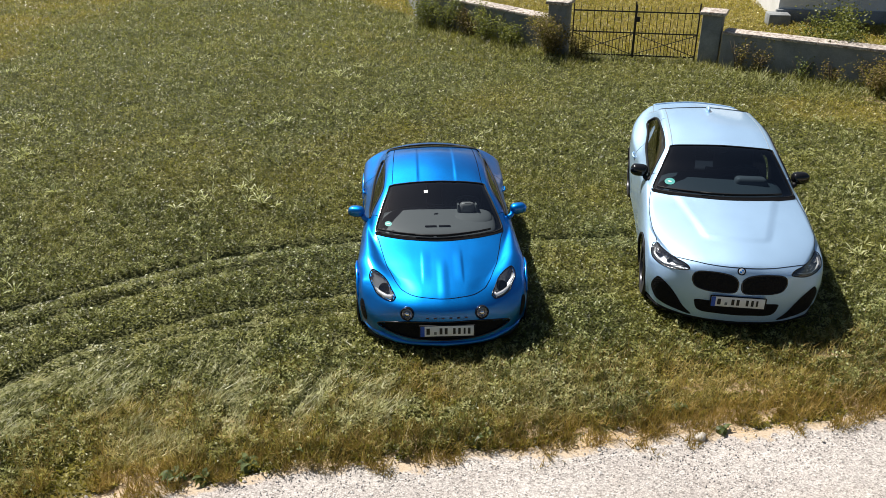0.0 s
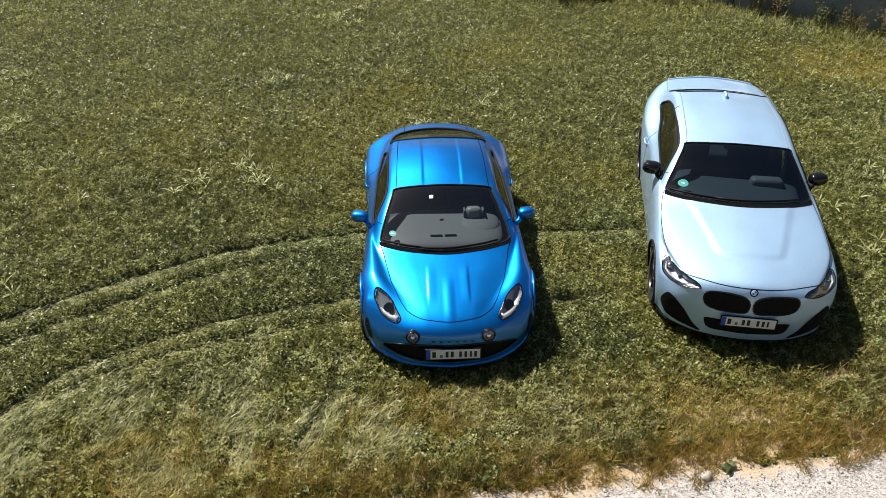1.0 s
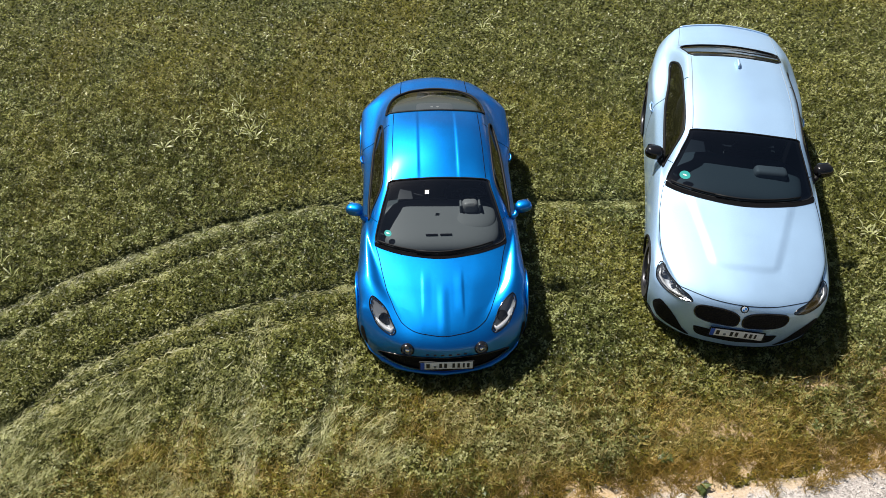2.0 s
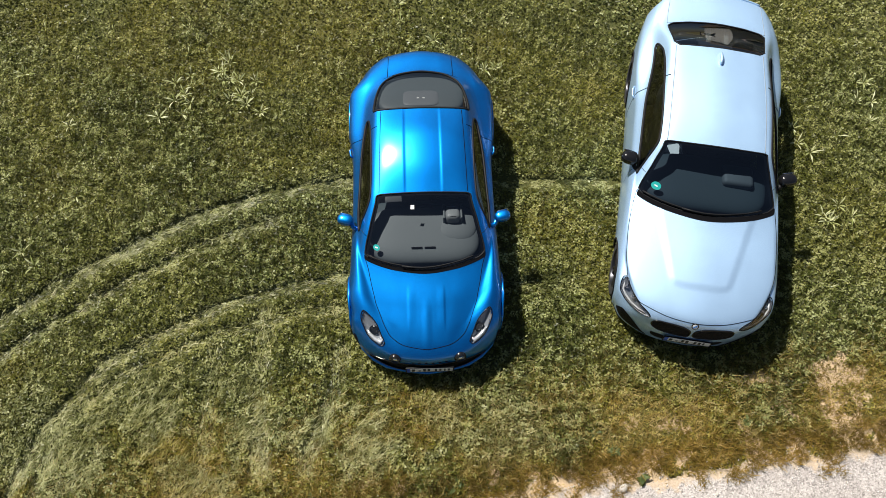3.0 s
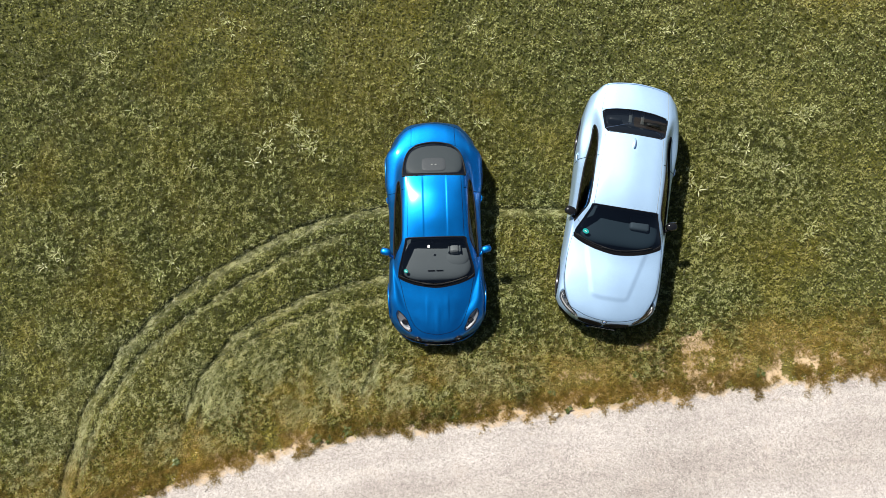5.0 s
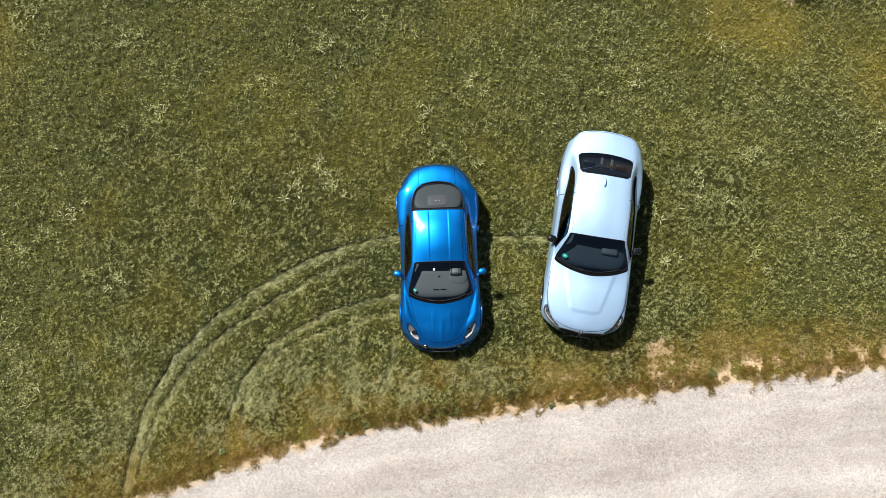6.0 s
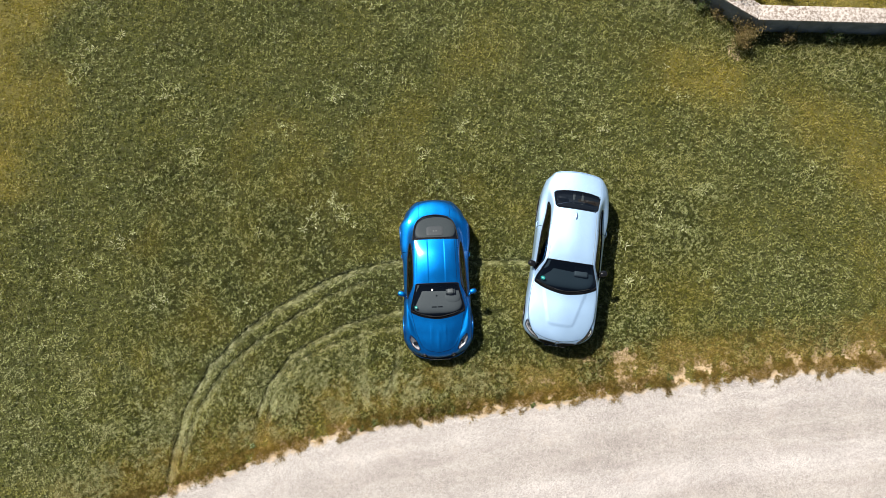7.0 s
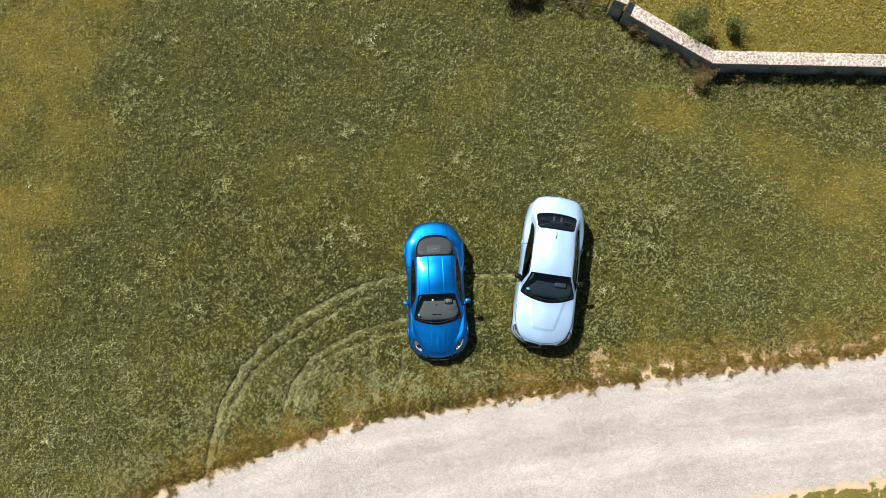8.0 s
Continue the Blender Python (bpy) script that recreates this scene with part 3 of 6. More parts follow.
def tube(points, radius, sides=8, closed=False):
    """A round bar along points; radius may be a list."""
    pts = [Vector(p) for p in points]
    rad = radius if isinstance(radius, (list, tuple)) else [radius] * len(pts)
    bm = bmesh.new()
    rings = []
    for i, p in enumerate(pts):
        a = pts[i - 1] if i or closed else p
        b = pts[(i + 1) % len(pts)] if i < len(pts) - 1 or closed else p
        d = (b - a).normalized()
        s = d.cross(Vector((0, 0, 1)) if abs(d.z) < 0.9 else Vector((1, 0, 0))).normalized()
        t = s.cross(d)
        rings.append([bm.verts.new(p + rad[i] * (math.cos(k * 2 * math.pi / sides) * s + math.sin(k * 2 * math.pi / sides) * t)) for k in range(sides)])
    for i in range(len(rings) - (0 if closed else 1)):
        a, b = rings[i], rings[(i + 1) % len(rings)]
        for k in range(sides):
            bm.faces.new((a[k], a[(k + 1) % sides], b[(k + 1) % sides], b[k]))
    if not closed:
        bm.faces.new(rings[0][::-1]), bm.faces.new(rings[-1])
    return smooth(bm, 50)


# ---- car bodies: lines along the length, smoothly joined ----
def slopes(t, p):
    """Tangents that never overshoot."""
    h = np.diff(t)
    d = np.diff(p, axis=0) / h[:, None]
    m = np.zeros_like(p)
    m[0], m[-1] = d[0], d[-1]
    w1, w2 = (2 * h[1:] + h[:-1])[:, None], (h[1:] + 2 * h[:-1])[:, None]
    same = d[1:] * d[:-1] > 1e-12
    with np.errstate(divide="ignore", invalid="ignore"):
        harm = (w1 + w2) / (w1 / d[:-1] + w2 / d[1:])
    m[1:-1] = np.where(same, harm, 0)
    return m


def run(t, p, at):
    """Cubic through p at the knots t, read at index positions."""
    m = slopes(t, p)
    i = np.clip(np.floor(at).astype(int), 0, len(t) - 2)
    s = (at - i)[:, None]
    h = (t[i + 1] - t[i])[:, None]
    a, b = 2 * s**3 - 3 * s**2 + 1, s**3 - 2 * s**2 + s
    return a * p[i] + b * h * m[i] + (1 - a) * p[i + 1] + (s**3 - s**2) * h * m[i + 1]


class Skin:
    """A car's outer face. Lines run from the nose under-edge to the tail under-edge, the first on the middle, the last at the sill."""

    def __init__(self, lines, ridge):
        half = np.array([np.array(k, float) for k in lines])  # q, u, xyz
        mid = half[0]
        inner = 0.5 * (mid + half[1])
        inner[:, 2] = mid[:, 2] + 0.28 * (half[1][:, 2] - mid[:, 2])
        inner[:, 0] = mid[:, 0] + 0.25 * (half[1][:, 0] - mid[:, 0])
        half = np.concatenate([half[:1], inner[None], half[1:]])
        other = half[:0:-1] * np.array([1, -1, 1])
        self.grid = np.concatenate([other, half]).transpose(1, 0, 2)
        self.nq = len(half) - 1
        g = self.grid
        self.tu = np.r_[0, np.cumsum(np.linalg.norm(np.diff(g, axis=0), axis=2).mean(1))]
        self.tq = np.r_[0, np.cumsum(np.linalg.norm(np.diff(g, axis=1), axis=2).mean(0))]
        self.ridge = ridge
        u, q = np.meshgrid(np.arange(0, len(g) - 1, 0.05), np.arange(-self.nq, self.nq, 0.05), indexing="ij")
        self.mu, self.mq = u.ravel(), q.ravel()
        self.mp = self.at(self.mu, self.mq)

    def raw(self, u, q):
        u, q = np.asarray(u, float).ravel(), np.asarray(q, float).ravel() + self.nq
        g = self.grid
        rows = run(self.tu, g.reshape(len(g), -1), u).reshape(len(u), -1, 3)
        m = np.empty((len(u), 3))
        # along the section, point by point in groups of equal index
        t = self.tq
        h = np.diff(t)
        d = np.diff(rows, axis=1) / h[None, :, None]
        w1, w2 = (2 * h[1:] + h[:-1])[None, :, None], (h[1:] + 2 * h[:-1])[None, :, None]
        with np.errstate(divide="ignore", invalid="ignore"):
            harm = np.where(d[:, 1:] * d[:, :-1] > 1e-12, (w1 + w2) / (w1 / d[:, :-1] + w2 / d[:, 1:]), 0)
        tan = np.concatenate([d[:, :1], harm, d[:, -1:]], 1)
        i = np.clip(np.floor(q).astype(int), 0, len(t) - 2)
        s = (q - i)[:, None]
        hh = h[i][:, None]
        k = np.arange(len(u))
        a, b = 2 * s**3 - 3 * s**2 + 1, s**3 - 2 * s**2 + s
        return a * rows[k, i] + b * hh * tan[k, i] + (1 - a) * rows[k, i + 1] + (s**3 - s**2) * hh * tan[k, i + 1]

    def at(self, u, q):
        p = self.raw(u, q)
        p[:, 2] += self.ridge(p[:, 0], p[:, 1], p[:, 2])
        return p

    def normal(self, u, q, e=0.02):
        u, q = np.asarray(u, float).ravel(), np.asarray(q, float).ravel()
        top = len(self.grid) - 1
        du = self.raw(np.minimum(u + e, top), q) - self.raw(np.maximum(u - e, 0), q)
        dq = self.raw(u, np.minimum(q + e, self.nq)) - self.raw(u, np.maximum(q - e, -self.nq))
        n = np.cross(du, dq)
        return n / np.maximum(np.linalg.norm(n, axis=1), 1e-9)[:, None]

    def find(self, p):
        """The place on the skin nearest to a point."""
        k = np.argmin(((self.mp - np.asarray(p)) ** 2).sum(1))
        u, q = np.meshgrid(self.mu[k] + np.linspace(-0.05, 0.05, 21), self.mq[k] + np.linspace(-0.05, 0.05, 21), indexing="ij")
        u, q = np.clip(u.ravel(), 0, len(self.grid) - 1.001), np.clip(q.ravel(), -self.nq, self.nq - 0.001)
        j = np.argmin(((self.at(u, q) - np.asarray(p)) ** 2).sum(1))
        return u[j], q[j]

    def course(self, points, steps=90):
        """A smooth line over the skin through points, as (u, q)."""
        o = np.array(self.mapped(points))
        o = np.concatenate([2 * o[:1] - o[1:2], o, 2 * o[-1:] - o[-2:-1]])
        k = np.linspace(0, len(o) - 3 - 1e-6, steps)
        i = k.astype(int)
        f = (k - i)[:, None]
        p0, p1, p2, p3 = o[i], o[i + 1], o[i + 2], o[i + 3]
        return 0.5 * (2 * p1 + (p2 - p0) * f + (2 * p0 - 5 * p1 + 4 * p2 - p3) * f**2 + (3 * p1 - p0 - 3 * p2 + p3) * f**3)

    def patch(self, us, qs, off=0.0, cut=None):
        """A piece of the skin. cut(x, y, z, u, q) is true where a face is left out."""
        U, Q = np.meshgrid(us, qs, indexing="ij")
        p = self.at(U, Q) + self.normal(U, Q) * off
        nu, nq = U.shape
        bm = bmesh.new()
        vs = [bm.verts.new(c) for c in p]
        i = (np.arange(nu - 1)[:, None] * nq + np.arange(nq - 1)[None, :]).ravel()
        idx = np.stack([i, i + nq, i + nq + 1, i + 1], 1)
        keep = np.ones(len(idx), bool)
        if cut is not None:
            c = p[idx].mean(1)
            keep = ~cut(c[:, 0], c[:, 1], c[:, 2], U.ravel()[idx].mean(1), Q.ravel()[idx].mean(1))
        for f in idx[keep]:
            bm.faces.new([vs[k] for k in f]).smooth = True
        bmesh.ops.delete(bm, geom=[v for v in bm.verts if not v.link_faces], context="VERTS")
        return bm

    def inlay(self, outline, off=0.003, rings=6, steps=48, depth=0.0):
        """A piece of the skin inside an outline of points (u, q), raised by off; depth sinks its middle."""
        o = np.array(outline, float)
        k = np.linspace(0, len(o), steps, endpoint=False)
        i = k.astype(int)
        f = (k - i)[:, None]
        p0, p1, p2, p3 = o[i - 1], o[i], o[(i + 1) % len(o)], o[(i + 2) % len(o)]
        line = 0.5 * (2 * p1 + (p2 - p0) * f + (2 * p0 - 5 * p1 + 4 * p2 - p3) * f**2 + (3 * p1 - p0 - 3 * p2 + p3) * f**3)
        c = line.mean(0)
        bm = bmesh.new()
        rows = []
        for r in np.linspace(1, 0.04, rings):
            uq = c + (line - c) * r
            lift = off - depth * (1 - r) ** 0.6
            rows.append([bm.verts.new(v) for v in self.at(uq[:, 0], uq[:, 1]) + self.normal(uq[:, 0], uq[:, 1]) * lift])
        for a, b in zip(rows[:-1], rows[1:]):
            for j in range(steps):
                bm.faces.new((a[j], b[j], b[(j + 1) % steps], a[(j + 1) % steps]))
        bm.faces.new(rows[-1])
        bmesh.ops.recalc_face_normals(bm, faces=bm.faces)
        return smooth(bm, 70), line

    def seam(self, line, radius, off=0.0, closed=True):
        p = self.at(line[:, 0], line[:, 1]) + self.normal(line[:, 0], line[:, 1]) * off
        return tube([tuple(k) for k in p], radius, 6, closed)

    def mapped(self, points):
        return [self.find(p) for p in points]


def flipped(outline):
    return [(u, -q) for u, q in outline][::-1]


def span(a, b, n):
    return np.linspace(a, b, n)


def wheel(car, at, radius, width, side):
    """Tyre and dark alloy rim with twin spokes."""
    w, s = width / 2, side
    tyre = part("wheel", lathe([(radius * 0.7, -w), (radius * 0.94, -w), (radius, -w * 0.75), (radius, w * 0.75), (radius * 0.94, w), (radius * 0.7, w), (radius * 0.68, 0), (radius * 0.7, -w)], 44, "y", at), RUBBER, car, "black low-profile tyre")
    part("rim", lathe([(radius * 0.69, s * w * 0.92), (radius * 0.66, s * w * 0.98), (radius * 0.6, s * w * 0.55), (radius * 0.6, -s * w * 0.8)], 44, "y", at), ALLOY, tyre, "dark alloy rim")
    bm = bmesh.new()
    for k in range(10):
        a = 2 * math.pi * (k // 2) / 5 + (0.16 if k % 2 else -0.16)
        b = block((radius * 0.62, width * 0.12, radius * 0.08), (0, 0, 0), 0.006)
        me = bpy.data.meshes.new("spokes")
        b.transform(Matrix.Translation(at) @ pose(0, s * w * 0.75, 0) @ Matrix.Rotation(a, 4, "Y") @ pose(radius * 0.33, 0, 0))
        b.to_mesh(me)
        b.free()
        bm.from_mesh(me)
        bpy.data.meshes.remove(me)
    part("spokes", bm, ALLOY, tyre)
    part("brake_disc", lathe([(0.05, s * w * 0.2), (radius * 0.5, s * w * 0.2), (radius * 0.5, s * w * 0.1), (0.05, s * w * 0.1)], 32, "y", at), ALLOY, tyre)
    part("hub", lathe([(0.0, s * w * 0.9), (0.035, s * w * 0.88), (0.04, s * w * 0.6), (0.0, s * w * 0.55)], 16, "y", at), ALLOY, tyre)


def plate(car, at, tilt, yaw, glyphs):
    """A number plate with plain bars for the characters."""
    m = pose(*at, 0, tilt, yaw)
    b = block((0.012, 0.52, 0.112), bevel=0.004)
    b.transform(m)
    holder = part("number_plate", b, PLATE_WHITE, car, "white number plate with dark character bars")
    for name, y, z, sy, sz, material in [("country_band", 0.24, 0, 0.04, 0.108, PLATE_BLUE), ("seal", 0.115, -0.02, 0.025, 0.03, ENGINE_GREY)] + [("character_bar", g, 0, w * 0.62, 0.066, INK) for g, w in glyphs]:
        b = block((0.003, sy, sz), (-0.0075, y, z), 0.0)
        b.transform(m)
        part(name, b, material, holder)
    for y in (-0.268, 0.268):
        b = block((0.016, 0.012, 0.124), (0, y, 0), 0.004)
        b.transform(m)
        part("plate_holder", b, TRIM, holder)
    for z in (-0.061, 0.061):
        b = block((0.016, 0.54, 0.008), (0, 0, z), 0.003)
        b.transform(m)
        part("plate_holder", b, TRIM, holder)


def seat(car, x, y, z, width=0.5, material=LEATHER, head=True):
    s = part("seat", egg((0.52, width, 0.2), (x, y, z), power=4), material, car, "black leather front seat")
    part("backrest", egg((0.16, width, 0.62), (x + 0.33, y, z + 0.32), (0, 18, 0), 3.5), material, s)
    if head:
        part("headrest", egg((0.1, width * 0.52, 0.2), (x + 0.47, y, z + 0.68), (0, 14, 0), 3.5), material, s)


def steering_wheel(car, at, tilt):
    pts = [(0.0, 0.18 * math.cos(a), 0.18 * math.sin(a)) for a in np.linspace(0, 2 * math.pi, 36, endpoint=False)]
    bm = tube(pts, 0.015, 8, True)
    bm.transform(pose(*at, 0, tilt, 0))
    w = part("steering_wheel", bm, LEATHER, car, "black leather steering wheel")
    b = egg((0.07, 0.16, 0.12), power=3)
    b.transform(pose(*at, 0, tilt, 0))
    part("airbag_hub", b, DARK_PLASTIC, w)
    for turn in (0, 90, 180):
        b = block((0.015, 0.2, 0.035), (0, 0, 0), 0.006)
        b.transform(pose(*at, 0, tilt, 0) @ Matrix.Rotation(radians(turn), 4, "X") @ pose(0, 0.08, 0))
        part("spoke", b, DARK_PLASTIC, w)


def mirror(car, skin_at, tip, size, material, side, label):
    """A door mirror on its foot."""
    x, y, z = tip
    housing = part("door_mirror", egg(size, (x, side * y, z), (0, 0, side * -14), 2.6), material, car, label)
    part("mirror_glass", egg((0.012, size[1] * 0.78, size[2] * 0.72), (x + size[0] * 0.47, side * y, z), (0, 0, side * -14), 4), CHROME, housing)
    part("mirror_foot", tube([(skin_at[0], side * skin_at[1], skin_at[2]), (skin_at[0] + 0.02, side * (skin_at[1] + 0.05), skin_at[2] + 0.03), (x, side * (y - size[1] * 0.3), z - size[2] * 0.2)], [0.035, 0.026, 0.03], 10), TRIM if material is GLOSS_BLACK else material, housing)


def door_handle(car, skin, p, side, material):
    u, q = skin.find((p[0], p[1], p[2]))
    a = skin.at(np.array([u, u + 0.25]), np.array([q, q]))
    n = skin.normal(np.array([u]), np.array([q]))[0]
    pts = [tuple((a[0] + n * 0.002) * (1, side, 1)), tuple((a[0] * 0.75 + a[1] * 0.25 + n * 0.022) * (1, side, 1)), tuple((a[0] * 0.25 + a[1] * 0.75 + n * 0.022) * (1, side, 1)), tuple((a[1] + n * 0.002) * (1, side, 1))]
    return part("door_handle", tube(pts, 0.011, 8), material, car)


def wiper(car, skin, a, b, label="black wiper arm"):
    """A wiper lying near the foot of the windscreen, from a to b as (u, q)."""
    uq = np.array([[a[0] + (b[0] - a[0]) * k, a[1] + (b[1] - a[1]) * k] for k in np.linspace(0, 1, 8)])
    p = skin.at(uq[:, 0], uq[:, 1]) + skin.normal(uq[:, 0], uq[:, 1]) * 0.03
    w = part("wiper", tube([tuple(k) for k in p], [0.012, 0.011, 0.01, 0.009, 0.008, 0.007, 0.006, 0.005], 6), TRIM, car, label)
    p2 = skin.at(uq[2:, 0], uq[2:, 1]) + skin.normal(uq[2:, 0], uq[2:, 1]) * 0.014
    part("wiper_blade", tube([tuple(k) for k in p2], 0.008, 6), RUBBER, w)


def arch_cut(axles):
    def cut(x, y, z, u, q):
        out = np.zeros(len(x), bool)
        for ax, az, r in axles:
            out |= ((x - ax) ** 2 + (z - az) ** 2 < r * r) & (np.abs(y) > 0.6) & (z < az + r)
        return out
    return cut


def inside(poly, u, q):
    """Even-odd test of places against an outline of (u, q)."""
    poly = np.asarray(poly)
    out = np.zeros(len(u), bool)
    for (a, b), (c, d) in zip(poly, np.roll(poly, -1, 0)):
        hit = ((b > q) != (d > q)) & (u < (c - a) * (q - b) / (d - b + 1e-12) + a)
        out ^= hit
    return out


def shell(car, skin, axles, paint, cuts, door, rear_seam, hood_line):
    """The painted panels with real gaps between them, over a dark liner. cuts: outlines of panes and lamps to leave open."""
    arches = arch_cut(axles)

    def opened(x, y, z, u, q):
        out = arches(x, y, z, u, q)
        for o in cuts:
            out |= inside(o, u, q)
        return out

    Q, g = skin.nq, 0.018
    top = len(skin.grid) - 1
    across, outer, along = span(-2, 2, 111), span(2, Q, 40), span(3, 4.91, 110)
    whole = np.concatenate([-outer[:0:-1], across, outer[1:]])
    part("front_bumper", skin.patch(span(0, 3, 46), whole, 0, opened), paint, car)
    part("hood", skin.patch(along, across, 0, opened), paint, car)
    both = [(x, -y, z) for x, y, z in hood_line[:0:-1]] + hood_line
    part("hood_seam", skin.seam(skin.course(both), 0.0042, -0.0005, False), LINER, car)
    for s in (1, -1):
        r = (lambda a, b, n, s=s: np.sort(s * span(a, b, n)))
        part("fender", skin.patch(np.concatenate([along, span(4.91, door[0] - 0.01, 26)[1:]]), np.sort(s * outer), 0, opened), paint, car)
        part("door", skin.patch(span(door[0] + 0.01, door[1] - 0.01, 70), r(2.0, Q - 0.35, 60), 0, opened), paint, car)
        part("sill", skin.patch(span(door[0] + 0.01, door[1] - 0.01, 40), r(Q - 0.34, Q, 8), 0, opened), paint, car)
        part("quarter_panel", skin.patch(span(door[1] + 0.01, rear_seam - g, 70), r(2 - 0.0, Q, 70), 0, opened), paint, car)
    part("roof", skin.patch(span(5.0, 10 - 0.03, 130), span(-2, 2, 96), 0, opened), paint, car)
    part("boot_lid", skin.patch(span(10 - 0.02, rear_seam - g, 36), span(-2 + 0.0, 2 - 0.0, 60), 0, opened), paint, car)
    part("rear_bumper", skin.patch(span(rear_seam + g, top, 46), span(-Q, Q, 150), 0, opened), paint, car)
    lined = lambda x, y, z, u, q: opened(x, y, z, u, q) | ((np.abs(q) < 2.97) & (u > 5.0) & (u < 10.0))
    part("liner", skin.patch(span(0, top, 160), span(-Q, Q, 120), -0.014, lined), LINER, car, "dark gaps between the panels")
    for ax, az, r in axles:
        for s in (1, -1):
            lip = []
            for a in np.linspace(radians(-22), radians(202), 40):
                x, z = ax + r * math.cos(a), az + r * math.sin(a)
                near = (np.abs(skin.mp[:, 0] - x) < 0.03) & (np.abs(skin.mp[:, 2] - z) < 0.035) & (skin.mp[:, 1] > 0.6)
                y = skin.mp[near, 1].max() if near.any() else (lip[-1][1] / s if lip else 0.84)
                lip.append((x, s * (y - 0.002), z))
            part("wheel_arch", tube(lip, 0.014, 6), paint if paint is BLUE_PAINT else TRIM, car)
            part("wheel_well", lathe([(r, s * 0.86), (r, s * 0.5), (0.1, s * 0.5)], 40, "y", (ax, 0, az)), LINER, car)


def pane(car, skin, name, outline, material, frame=0.012, label="", rings=10, off=-0.003):
    bm, line = skin.inlay(outline, off, rings, 96)
    g = part(name, bm, material, car, label)
    g.visible_shadow = False
    part("seal", skin.seam(line, frame, 0.0), TRIM, g, "black rubber seal")
    if name == "windscreen":
        c = line.mean(0)
        rows, ring = [], bmesh.new()
        for r in (0.995, 0.96, 0.925):
            uq = c + (line - c) * r
            rows.append([ring.verts.new(v) for v in skin.at(uq[:, 0], uq[:, 1]) - skin.normal(uq[:, 0], uq[:, 1]) * 0.009])
        for a, b in zip(rows[:-1], rows[1:]):
            for j in range(len(line)):
                ring.faces.new((a[j], b[j], b[(j + 1) % len(line)], a[(j + 1) % len(line)])).smooth = True
        part("black_border", ring, LINER, g, "black printed border of the glass")
    return g


def around(u0, u1, q, bow0=0.0, bow1=0.0, n=9, corner=0.12):
    """The outline of a pane from u0 to u1 and across to q on both sides, with slightly rounded corners."""
    ks = np.linspace(-1, 1, 2 * n + 1)
    a = [(u0 + bow0 * (k * k) + (corner * 0.5 if abs(k) > 0.99 else 0), q * k) for k in ks]
    b = [(u0 + (u1 - u0) * k, q) for k in np.linspace(0.1, 0.9, n)]
    c = [(u1 + bow1 * (k * k) - (corner * 0.3 if abs(k) > 0.99 else 0), q * k) for k in ks[::-1]]
    d = [(u, -v) for u, v in b[::-1]]
    return a + b + c + d


# ---- the blue sports coupe ----
MOUTH = [(0.08, 0.0, 0.405), (0.105, 0.25, 0.40), (0.15, 0.42, 0.38), (0.21, 0.565, 0.35), (0.26, 0.66, 0.305), (0.19, 0.54, 0.258), (0.115, 0.35, 0.222), (0.09, 0.2, 0.212)]
GRILLE_LINE = MOUTH + [(0.075, 0.0, 0.207)] + [(x, -y, z) for x, y, z in MOUTH[:0:-1]]

def blue_ridge(x, y, z):
    a = np.abs(y)
    spine = ease(0.12, 0.3, x) * (1 - ease(0.55, 0.8, x)) * (z > 0.4) * 0.005 * (1 - ease(0.0, 0.07, a))
    blades = ease(0.36, 0.55, x) * (1 - ease(0.72, 0.95, x)) * (z > 0.4) * 0.004 * ease(0.10, 0.19, a) * (1 - ease(0.195, 0.215, a))
    roof = ease(1.75, 2.05, x) * (1 - ease(2.85, 3.1, x)) * (z > 1.0)
    crown = ease(1.55, 2.25, x) * (1 - ease(2.6, 3.15, x)) * (z > 0.95) * 0.043 * np.clip(1 - (y / 0.54) ** 2, 0, 1)
    return crown + spine + blades - roof * 0.006 * ease(0.225, 0.195, a)


